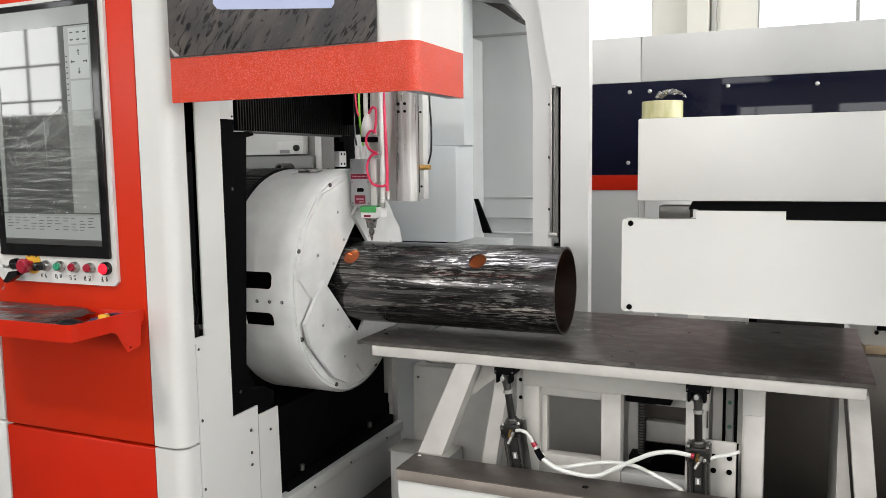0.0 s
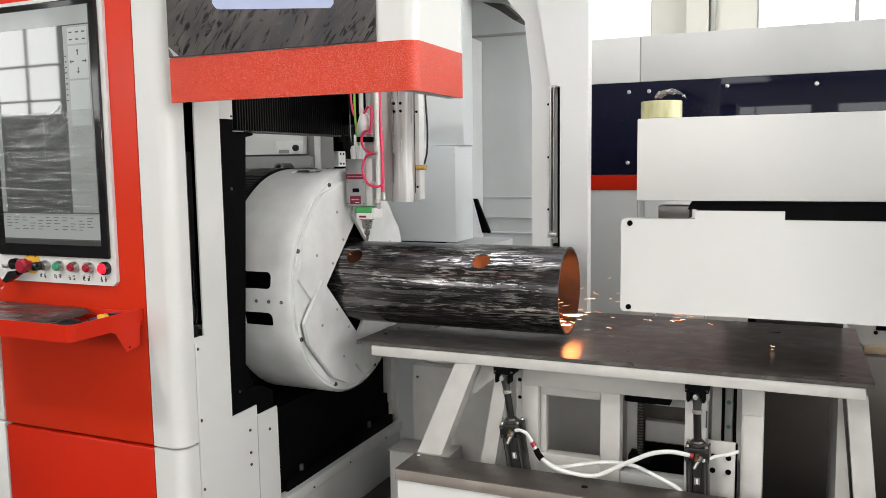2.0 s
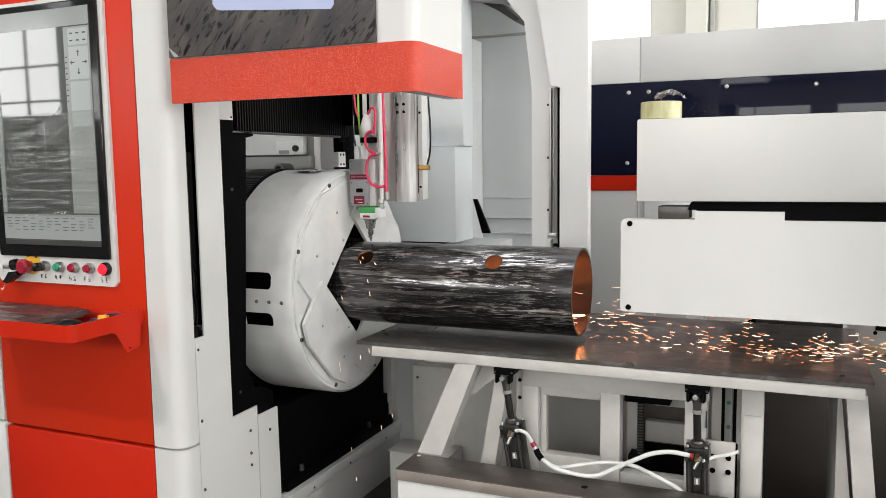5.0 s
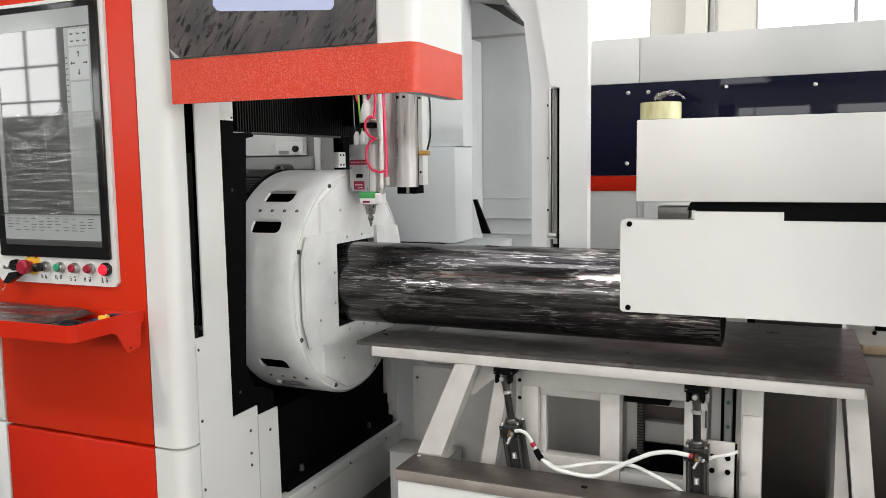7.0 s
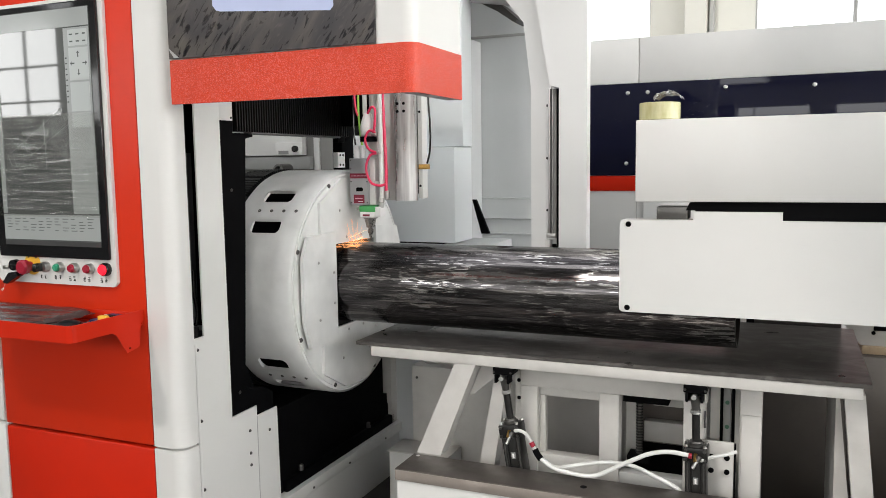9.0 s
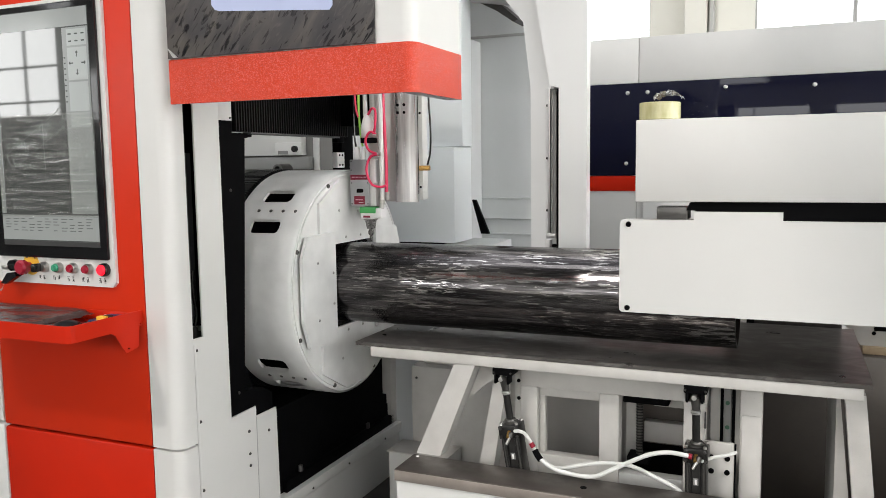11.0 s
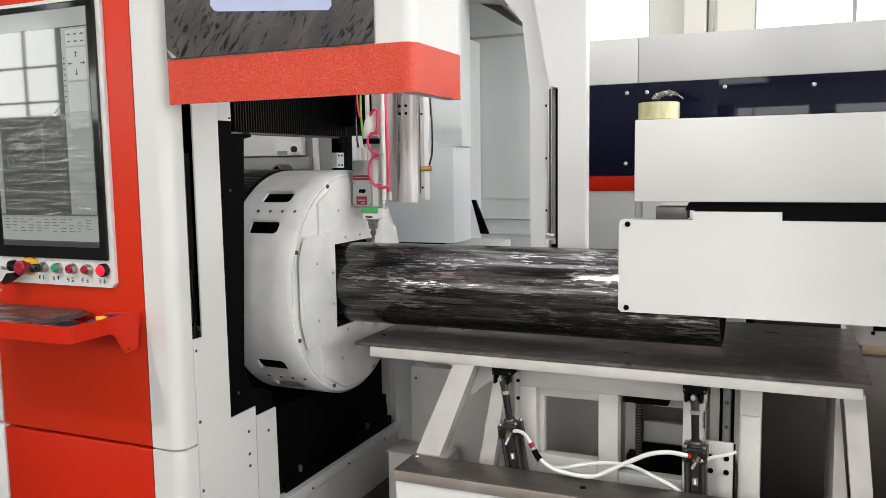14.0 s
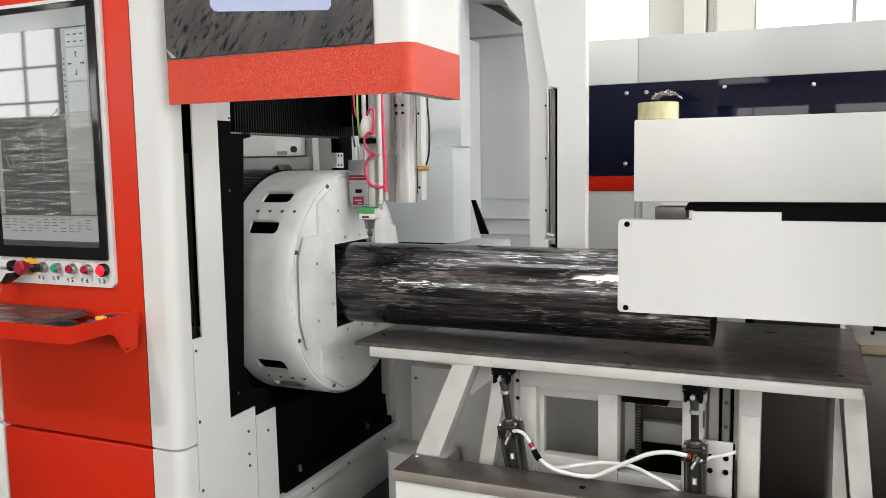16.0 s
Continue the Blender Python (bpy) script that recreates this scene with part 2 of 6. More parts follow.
def wrinkled_film():
    """Clinging clear film: mostly see-through, its level wrinkles glinting."""
    m, nt, b = nodes_of("wrinkled_clear_film")
    clear, gloss, both = (nt.nodes.new(k) for k in ("ShaderNodeBsdfTransparent", "ShaderNodeBsdfGlossy", "ShaderNodeMixShader"))
    clear.inputs[0].default_value = (0.88, 0.88, 0.87, 1)
    gloss.inputs["Roughness"].default_value = 0.10
    both.inputs[0].default_value = 0.07
    n = noise_node(nt, 40, 4, (0.05, 1, 1), 0.5)
    bm = nt.nodes.new("ShaderNodeBump")
    bm.inputs["Strength"].default_value, bm.inputs["Distance"].default_value = 1.0, 0.0035
    nt.links.new(n, bm.inputs["Height"])
    nt.links.new(bm.outputs[0], gloss.inputs["Normal"])
    for k, sh in ((1, clear), (2, gloss)):
        nt.links.new(sh.outputs[0], both.inputs[k])
    nt.links.new(both.outputs[0], nt.nodes["Material Output"].inputs["Surface"])
    return m


def wrapped_metal():
    """Bare aluminium under stretched film: soft upright streaks."""
    m, nt, b = nodes_of("wrapped_aluminium")
    n = noise_node(nt, 45, 6, (1, 1, 0.05), 0.4)
    nt.links.new(ramp(nt, n, [(0.3, (0.36, 0.34, 0.34)), (0.5, (0.58, 0.56, 0.56)), (0.7, (0.80, 0.79, 0.78))]), b.inputs["Base Color"])
    nt.links.new(ramp(nt, n, [(0.3, 0.22), (0.7, 0.45)]), b.inputs["Roughness"])
    b.inputs["Metallic"].default_value = 0.9
    bump(nt, b, n, 0.35, 0.002)
    return m


def clear_film():
    """Thin crumpled film: see-through, with a sharp sheen."""
    m, nt, b = nodes_of("clear_plastic_film")
    clear, gloss, both = (nt.nodes.new(k) for k in ("ShaderNodeBsdfTransparent", "ShaderNodeBsdfGlossy", "ShaderNodeMixShader"))
    gloss.inputs["Roughness"].default_value = 0.08
    both.inputs[0].default_value = 0.28
    for k, sh in ((1, clear), (2, gloss)):
        nt.links.new(sh.outputs[0], both.inputs[k])
    nt.links.new(both.outputs[0], nt.nodes["Material Output"].inputs["Surface"])
    return m


def tape_material():
    m, nt, b = nodes_of("yellowed_clear_tape")
    nt.links.new(ramp(nt, noise_node(nt, 60, 4, (1, 1, 0.3)), [(0.3, (0.55, 0.52, 0.26)), (0.7, (0.70, 0.67, 0.40))]), b.inputs["Base Color"])
    b.inputs["Roughness"].default_value = 0.25
    b.inputs["Transmission Weight"].default_value = 0.25
    return m


def screen_material():
    """A dark display behind glossy glass."""
    m, nt, b = nodes_of("display_glass")
    nt.links.new(ramp(nt, noise_node(nt, 5, 4), [(0.3, (0.045, 0.048, 0.047)), (0.7, (0.06, 0.063, 0.061))]), b.inputs["Base Color"])
    b.inputs["Roughness"].default_value = 0.03
    b.inputs["Coat Weight"].default_value, b.inputs["Coat Roughness"].default_value = 1.0, 0.02
    b.inputs["Emission Color"].default_value = (0.75, 0.8, 0.78, 1)
    b.inputs["Emission Strength"].default_value = 0.04
    return m


WRAPPED, SCREEN_FILM = wrapped_metal(), wrinkled_film()
FLOOR, PIPE, BORE, PLATE, FILM, CLEAR, TAPE, SCREEN = (floor_material(), pipe_material(), bore_material(), plate_material(),
                                                     film_material(), clear_film(), tape_material(), screen_material())

# ---- building helpers ----
ORG = {}


def thing(name, at, label, category, group="", kind=""):
    ob = new(name)
    ob.location = at
    ob.empty_display_size = 0.05
    ORG[ob] = Vector(at)
    return tagged(ob, label, category, group, kind)


def part(name, bm, material, parent, label="", smooth=False, kind=""):
    """Links a bmesh, drawn in the place's own metres, as one mesh under a thing or part."""
    me = bpy.data.meshes.new(name)
    org = ORG.get(parent, Vector((0, 0, 0)))
    bmesh.ops.translate(bm, verts=bm.verts, vec=-org)
    bmesh.ops.recalc_face_normals(bm, faces=bm.faces)
    if smooth:
        for f in bm.faces:
            f.smooth = True
        for e in bm.edges:
            if len(e.link_faces) == 2 and e.calc_face_angle(0) > 0.6:
                e.smooth = False
    bm.to_mesh(me)
    bm.free()
    for m in material if isinstance(material, (list, tuple)) else [material]:
        me.materials.append(m)
    ob = new(name, me)
    if parent:
        ob.parent = parent
        ORG[ob] = org
    return tagged(ob, label, "", "", kind)


def add_box(bm, x0, x1, y0, y1, z0, z1, bevel=0.0, seg=2):
    geo = bmesh.ops.create_cube(bm, size=1.0)
    vs = geo["verts"]
    for v in vs:
        v.co = Vector(((x0 + x1) / 2 + v.co.x * (x1 - x0), (y0 + y1) / 2 + v.co.y * (y1 - y0), (z0 + z1) / 2 + v.co.z * (z1 - z0)))
    if bevel:
        es = list({e for v in vs for e in v.link_edges})
        bmesh.ops.bevel(bm, geom=es, offset=bevel, segments=seg, affect="EDGES", profile=0.5)


def box(name, x, y, z, material, parent=None, bevel=0.003, label="", seg=2):
    bm = bmesh.new()
    add_box(bm, x[0], x[1], y[0], y[1], z[0], z[1], bevel, seg)
    return part(name, bm, material, parent, label, smooth=bevel > 0)


def add_prism(bm, pts, axis, a, b):
    """A polygon in the plane across axis (x: y,z; y: x,z; z: x,y), from a to b along it."""
    def at(p, k):
        u, v = p
        return {"x": (k, u, v), "y": (u, k, v), "z": (u, v, k)}[axis]
    lo = [bm.verts.new(at(p, a)) for p in pts]
    hi = [bm.verts.new(at(p, b)) for p in pts]
    fs = [bm.faces.new(lo), bm.faces.new(hi[::-1])]
    n = len(pts)
    for i in range(n):
        bm.faces.new((lo[i], hi[i], hi[(i + 1) % n], lo[(i + 1) % n]))
    return lo + hi


def prism(name, pts, axis, a, b, material, parent=None, bevel=0.0, label="", seg=2):
    bm = bmesh.new()
    add_prism(bm, pts, axis, a, b)
    if bevel:
        es = [e for e in bm.edges if len(e.link_faces) == 2 and e.calc_face_angle(0) > 0.3]
        bmesh.ops.bevel(bm, geom=es, offset=bevel, segments=seg, affect="EDGES", profile=0.5)
    return part(name, bm, material, parent, label, smooth=bevel > 0)


def add_rings(bm, p0, p1, rings, n=32, caps=True):
    """A turned body from p0 to p1: rings of (share of the way, radius)."""
    p0, p1 = Vector(p0), Vector(p1)
    ax = (p1 - p0).normalized()
    u = ax.orthogonal().normalized()
    w = ax.cross(u)
    loops = []
    for s, r in rings:
        c = p0.lerp(p1, s)
        loops.append([bm.verts.new(c + (u * math.cos(k * math.tau / n) + w * math.sin(k * math.tau / n)) * r) for k in range(n)])
    for a, b in zip(loops, loops[1:]):
        for k in range(n):
            bm.faces.new((a[k], a[(k + 1) % n], b[(k + 1) % n], b[k]))
    if caps:
        bm.faces.new(loops[0][::-1])
        bm.faces.new(loops[-1])


def turned(name, p0, p1, rings, material, parent=None, label="", n=32, caps=True):
    bm = bmesh.new()
    add_rings(bm, p0, p1, rings, n, caps)
    return part(name, bm, material, parent, label, smooth=True)


def rod(name, p0, p1, r, material, parent=None, label="", n=20):
    length = (Vector(p1) - Vector(p0)).length
    c = min(0.25, 0.12 * r / length)
    return turned(name, p0, p1, [(0, r * 0.86), (c, r), (1 - c, r), (1, r * 0.86)], material, parent, label, n)


def spline(pts, per=8):
    pts = [Vector(p) for p in pts]
    ext = [2 * pts[0] - pts[1]] + pts + [2 * pts[-1] - pts[-2]]
    out = []
    for i in range(1, len(ext) - 2):
        a, b, c, d = ext[i - 1:i + 3]
        for k in range(per):
            t = k / per
            out.append(0.5 * ((2 * b) + (c - a) * t + (2 * a - 5 * b + 4 * c - d) * t * t + (3 * b - a - 3 * c + d) * t ** 3))
    return out + [pts[-1]]


def hose(name, pts, r, material, parent=None, label="", per=8, n=10):
    line = spline(pts, per)
    bm = bmesh.new()
    loops, u = [], None
    for i, p in enumerate(line):
        d = (line[min(i + 1, len(line) - 1)] - line[max(i - 1, 0)]).normalized()
        u = (u - d * u.dot(d)).normalized() if u else d.orthogonal().normalized()
        w = d.cross(u)
        loops.append([bm.verts.new(p + (u * math.cos(k * math.tau / n) + w * math.sin(k * math.tau / n)) * r) for k in range(n)])
    for a, b in zip(loops, loops[1:]):
        for k in range(n):
            bm.faces.new((a[k], a[(k + 1) % n], b[(k + 1) % n], b[k]))
    bm.faces.new(loops[0][::-1])
    bm.faces.new(loops[-1])
    return part(name, bm, material, parent, label, smooth=True)


def screw(at, axis, r, material, parent, name="bolt", h=0.004):
    """A socket screw head on a face that looks along axis."""
    ax = Vector(axis)
    p = Vector(at)
    bm = bmesh.new()
    add_rings(bm, p - ax * 0.002, p + ax * h, [(0, r), (0.55, r), (0.9, r * 0.8), (1.0, r * 0.72), (1.0, r * 0.4), (0.45, r * 0.38)], 12)
    return part(name, bm, material, parent, smooth=True)


def arc(cx, cy, r, a0, a1, n):
    return [(cx + r * math.cos(radians(a0 + (a1 - a0) * k / n)), cy + r * math.sin(radians(a0 + (a1 - a0) * k / n))) for k in range(n + 1)]


# ---- hall ----
def structure(name, bm, material, label, category):
    ob = part(name, bm, material, None)
    return tagged(ob, label, category, "", "structure")


def wall_with_openings(name, axis, at, thick, lo, hi, top, openings, label):
    """A wall along x (axis y) whose openings (from, to, sill, head) go through it."""
    bm = bmesh.new()
    cuts = sorted(openings)
    x = lo
    for a, b, s, h in cuts:
        add_box(bm, x, a, at, at + thick, 0, top)
        add_box(bm, a, b, at, at + thick, 0, s)
        add_box(bm, a, b, at, at + thick, h, top)
        x = b
    add_box(bm, x, hi, at, at + thick, 0, top)
    return structure(name, bm, WALLPAINT, label, "wall")


def hall():
    bm = bmesh.new()
    add_box(bm, -24, 9.2, -9.2, 11.3, -0.2, 0.0)
    structure("floor", bm, FLOOR, "grey worn epoxy factory floor", "floor")
    north = [(-4.6, -1.743, 3.12, 4.6), (-0.465, 1.775, 3.12, 4.6), (3.6, 6.4, 3.12, 4.6)]
    south = [(x - w / 2, x + w / 2, 2.68, 4.88) for x, w in SOUTH]
    wall_with_openings("wall_north", "y", 11.0, 0.25, -24, 9.2, 8, north, "pale painted hall wall with high windows")
    wall_with_openings("wall_south", "y", -9.2, 0.25, -24, 9.2, 8, south, "pale painted hall wall with tall windows")
    bm = bmesh.new()
    add_box(bm, -24.2, -24.0, -9.2, 11.3, 0, 8)
    structure("wall_west", bm, WALLPAINT, "pale painted hall wall", "wall")
    bm = bmesh.new()
    y = -9.2
    for c in EAST_WINDOWS:
        add_box(bm, 9.0, 9.2, y, c - 1.4, 0, 8)
        add_box(bm, 9.0, 9.2, c - 1.4, c + 1.4, 0, 1.5)
        add_box(bm, 9.0, 9.2, c - 1.4, c + 1.4, 5.3, 8)
        y = c + 1.4
    add_box(bm, 9.0, 9.2, y, 11.3, 0, 8)
    structure("wall_east", bm, WALLPAINT, "pale painted hall wall with wide windows", "wall")
    bm = bmesh.new()
    x = -24
    for s in SKYLIGHTS:
        add_box(bm, x, s - 1.4, -9.2, 11.3, 8.0, 8.15)
        add_box(bm, s - 1.4, s + 1.4, -9.2, -8.2, 8.0, 8.15)
        add_box(bm, s - 1.4, s + 1.4, 9.2, 11.3, 8.0, 8.15)
        x = s + 1.4
    add_box(bm, x, 9.2, -9.2, 11.3, 8.0, 8.15)
    structure("ceiling", bm, CEILING, "grey sheet ceiling with long skylights", "ceiling")
    for k, (a, b, s, h) in enumerate(north + south):
        y = 11.1 if k < len(north) else -9.1
        win = tagged(new("window_%d" % (k + 1)), "bright steel-framed factory window", "window", "hall windows", "structure")
        ORG[win] = Vector((0, 0, 0))
        bm = bmesh.new()
        for x in (a, (a + b) / 2, b):
            add_box(bm, x - 0.022, x + 0.022, y - 0.03, y + 0.03, s, h)
        for z in (s, s + 0.15 * (h - s), s + 0.49 * (h - s), h) if y < 0 else (s, s + 0.6 * (h - s), h):
            add_box(bm, a, b, y - 0.027, y + 0.027, z - 0.022, z + 0.022)
        part("window_frame", bm, GREY, win)
    for name, y in (("backdrop_north", 13.0), ("backdrop_south", -13.0)):
        bm = bmesh.new()
        add_box(bm, -40, 16, y, y + 0.05, -2, 12)
        structure(name, bm, SKYCARD, "bright overcast sky outside the windows", "sky")
    bm = bmesh.new()
    add_box(bm, -1.28, -1.02, 10.7, 11.0, 0, 8, 0.01)
    structure("pillar", bm, WALLPAINT, "pale concrete pillar against the hall wall", "pillar")
    bm = bmesh.new()
    add_box(bm, -1.0, -0.94, 10.86, 10.98, 0, 8, 0.01)
    structure("downpipe", bm, GREY, "thin grey pipe running up the hall wall", "pipe")


# ---- control kiosk ----
KY = 1.93


def bars(name, x0, x1, z0, z1, y, material, parent):
    return box(name, (x0, x1), (y - 0.0012, y + 0.002), (z0, z1), material, parent, 0)


def kiosk():
    k = thing("control_kiosk", (-2.2, 2.2, 0), "tall orange-red and white control kiosk with a portrait monitor", "control cabinet")
    box("body", (-2.62, -1.806), (2.009, 2.06), (0.0, 2.6), WHITE, k, 0.004)
    box("side_column", (-2.66, -2.528), (KY, 2.0), (0.668, 2.6), WHITE, k, 0.01)
    box("side_column", (-2.66, -2.528), (KY, 2.0), (0.0, 0.66), WHITE, k, 0.01)
    box("upper_panel", (-2.52, -1.852), (KY, 1.975), (0.664, 2.6), RED_PANEL, k, 0.006, "orange-red textured panel")
    box("lower_panel", (-2.52, -1.852), (KY, 1.975), (0.0, 0.655), RED_FLAT, k, 0.006, "orange-red lower door")
    outline = [(-1.848, KY)] + arc(-1.777, KY + 0.042, 0.042, -90, 0, 8) + [(-1.735, 2.008), (-1.848, 2.008)]
    prism("pillar", outline, "z", 0.664, 2.6, WHITE_GLOSS, k, 0.002, "rounded white corner pillar")
    prism("pillar_foot", outline, "z", 0.0, 0.657, WHITE_GLOSS, k, 0.002, "rounded white corner pillar")
    box("rear_body", (-2.62, -2.02), (2.061, 2.48), (0.0, 2.6), WHITE, k, 0.004)
    # monitor and button plate
    prism("plate", [(-2.49, 1.19), (-2.475, 1.175), (-1.969, 1.175), (-1.954, 1.19), (-1.954, 2.085), (-2.49, 2.085)], "y", KY - 0.012, KY, WHITE_GLOSS, k, 0.004, "white monitor surround")
    mon = box("monitor", (-2.462, -1.972), (KY - 0.024, KY - 0.01), (1.262, 2.073), BLACK_GLOSS, k, 0.006, "black-framed portrait touch monitor")
    y = KY - 0.025
    box("display", (-2.424, -1.998), (y, y + 0.004), (1.303, 2.052), SCREEN, mon, 0.0, "dark drawing screen with pale toolbars")
    y -= 0.0006
    ui = UI_PALE
    for x0, x1, z0, z1 in ((-2.424, -1.998, 1.322, 1.404), (-2.424, -1.998, 1.303, 1.318), (-2.106, -2.0, 1.409, 1.990), (-2.424, -2.0, 1.994, 2.05), (-2.424, -2.406, 1.409, 1.990)):
        bars("toolbar", x0, x1, z0, z1, y, ui if z0 > 1.31 else INK, mon)
    for i in range(5):
        for j in range(11):
            if (i * 7 + j * 3) % 5:
                bars("list_mark", -2.408 + 0.036 * j, -2.393 + 0.036 * j + 0.005 * ((i + j) % 3), 1.352 + 0.0095 * i, 1.3545 + 0.0095 * i, y - 0.0015, UI_KEY, mon)
    for z0, z1 in ((1.934, 1.984), (1.828, 1.928), (1.732, 1.822), (1.682, 1.728)):
        bars("key_panel", -2.086, -2.006, z0, z1, y - 0.0012, UI_PANEL, mon)
    for i in range(2):
        for j in range(3):
            bars("tool_key", -2.078 + 0.027 * j, -2.066 + 0.027 * j, 1.967 - 0.022 * i, 1.971 - 0.022 * i, y - 0.0025, UI_MID, mon)
    arrow = [(-0.002, -0.009), (0.002, -0.009), (0.002, 0.003), (0.0065, 0.003), (0, 0.010), (-0.0065, 0.003), (-0.002, 0.003)]
    for x, z, a in ((-2.047, 1.908, 0), (-2.072, 1.880, 90), (-2.020, 1.880, -90), (-2.047, 1.852, 180)):
        ca, sa = math.cos(radians(a)), math.sin(radians(a))
        bm = bmesh.new()
        add_prism(bm, [(x + u * ca - w * sa, z + u * sa + w * ca) for u, w in arrow], "y", y - 0.0027, y - 0.001)
        part("arrow_key", bm, UI_MID, mon)
    for i in range(9):
        bars("tool_mark", -2.102, -2.096, 1.76 + 0.017 * i, 1.764 + 0.017 * i, y - 0.0015, UI_MID, mon)
    # a drawn tube with its round cut-outs
    for a, b in (((-2.388, 1.599), (-2.134, 1.743)), ((-2.349, 1.560), (-2.10, 1.698)), ((-2.388, 1.599), (-2.372, 1.566)), ((-2.372, 1.566), (-2.349, 1.560)), ((-2.36, 1.59), (-2.349, 1.560)), ((-2.217, 1.71), (-2.214, 1.55))):
        bm = bmesh.new()
        add_prism(bm, [a, b, (b[0] + 0.0006, b[1] + 0.0011), (a[0] + 0.0006, a[1] + 0.0011)], "y", y - 0.0006, y + 0.001)
        part("drawn_line", bm, UI_PALE, mon)
    for x, z in ((-2.308, 1.636), (-2.292, 1.618), (-2.222, 1.686), (-2.207, 1.666), (-2.139, 1.738), (-2.118, 1.716)):
        turned("drawn_ring", (x, y + 0.001, z), (x, y - 0.0008, z), [(0, 0.0072), (0, 0.0085), (1, 0.0085), (1, 0.0072), (0, 0.0072)], UI_PALE, mon, n=20, caps=False)
    bm = bmesh.new()
    bmesh.ops.create_grid(bm, x_segments=24, y_segments=70, size=0.5)
    for v in bm.verts:
        u, w = v.co.x, v.co.y
        z = 1.563 + 0.33 * w + 0.003 * noise.noise(Vector((u * 3, 5, 0))) * (w > 0.45)
        v.co = Vector((-2.211 + 0.448 * u, KY - 0.0305 - 0.0025 * abs(noise.noise(Vector((u * 2.2, w * 22, 2)))), z))
    part("protective_film", bm, SCREEN_FILM, mon, "wrinkled clear film over the lower screen", smooth=True)
    bz = 1.232
    for x, r, cap, nm, lab in ((-1.995, 0.017, LAMP_RED, "indicator_lamp", "lit red indicator lamp"), (-2.063, 0.0135, BTN_RED, "push_button", "red push button"),
                               (-2.129, 0.0135, BTN_RED, "push_button", "red push button"), (-2.194, 0.0135, BTN_GREEN, "push_button", "green push button")):
        ring = turned("bezel_ring" if r < 0.015 else "lamp_ring", (x, KY - 0.01, bz), (x, KY - 0.030, bz), [(0, r * 1.25), (0.8, r * 1.25), (1, r * 1.12), (1, r), (0.9, r)], STEEL if r < 0.015 else BLACK_GLOSS, k, n=28)
        turned(nm, (x, KY - 0.026, bz), (x, KY - 0.038, bz), [(0, r), (0.6, r), (1, r * 0.8)], cap, ring, lab, n=28)
    x = -2.258
    sw = turned("key_switch", (x, KY - 0.01, bz), (x, KY - 0.032, bz), [(0, 0.017), (0.8, 0.017), (1, 0.015)], STEEL, k, "key switch with a black key", n=28)
    box("key", (x - 0.012, x + 0.004), (KY - 0.062, KY - 0.03), (bz - 0.014, bz + 0.014), BLACK_GLOSS, sw, 0.005)
    turned("yellow_disc", (-2.322, KY - 0.01, bz + 0.006), (-2.322, KY - 0.014, bz + 0.006), [(0, 0.036), (1, 0.036)], YELLOW, k, "yellow emergency stop disc", n=36)
    for a in (50, 75, 100, 125):
        x, z = -2.322 + 0.029 * math.cos(radians(a)), bz + 0.006 + 0.029 * math.sin(radians(a))
        bars("disc_mark", x - 0.003, x + 0.003, z - 0.003, z + 0.003, KY - 0.0145, INK, k)
    es = turned("emergency_stop", (-2.332, KY - 0.01, bz - 0.002), (-2.332, KY - 0.055, bz - 0.002), [(0, 0.016), (0.45, 0.016), (0.5, 0.024), (0.85, 0.025), (1, 0.019)], BTN_RED, k, "red mushroom emergency stop button", n=32)
    sel = turned("selector", (-2.398, KY - 0.01, bz), (-2.398, KY - 0.03, bz), [(0, 0.02), (1, 0.018)], BLACK_GLOSS, k, "black selector switch", n=24)
    prism("lever", [(-2.425, bz - 0.056), (-2.405, bz - 0.06), (-2.35, bz - 0.032), (-2.36, bz - 0.018), (-2.395, bz - 0.022)], "y", KY - 0.05, KY - 0.03, BLACK_GLOSS, sel, 0.004)
    tagp = box("key_tag", (-2.425, -2.40), (KY - 0.045, KY - 0.040), (bz - 0.012, bz + 0.002), STEEL, sel, 0.001)
    for n in range(20):
        a = n / 19
        p = Vector((-2.425 + 0.018 * math.sin(a * 6.0) * a, KY - 0.044, bz - 0.01 - 0.075 * min(1, 1.5 * a) + 0.02 * max(0, a - 0.66)))
        bmc = bmesh.new()
        bmesh.ops.create_icosphere(bmc, subdivisions=1, radius=0.0017, matrix=Matrix.Translation(p))
        part("chain_bead", bmc, STEEL, tagp)
    ink = random.Random(3)
    for x, w in ((-2.272, 0.033), (-2.208, 0.034), (-2.144, 0.034), (-2.080, 0.034), (-2.006, 0.036)):
        for j in range(2):
            u = x - w / 2 + j * w * 0.55
            for zc in sorted(ink.sample((1.188, 1.1915, 1.195, 1.1985, 1.202), 3)):
                a = ink.uniform(0, 0.08)
                bars("caption", u + w * a, u + w * (a + ink.uniform(0.16, 0.28)), zc, zc + 0.0012, KY - 0.0125, INK, k)
            for a in ink.sample((0.04, 0.11, 0.16, 0.24), 2):
                z = ink.uniform(1.187, 1.193)
                bars("caption", u + w * a, u + w * (a + 0.035), z, z + ink.uniform(0.006, 0.013), KY - 0.0125, INK, k)
    # tray
    tz = 1.062
    tray = prism("tray", [(-2.50, 1.646), (-1.880, 1.646), (-1.864, 1.658), (-1.864, KY - 0.004), (-2.50, KY - 0.004)], "z", tz - 0.003, tz, RED_FLAT, k, 0.001, "orange-red sheet metal tray")
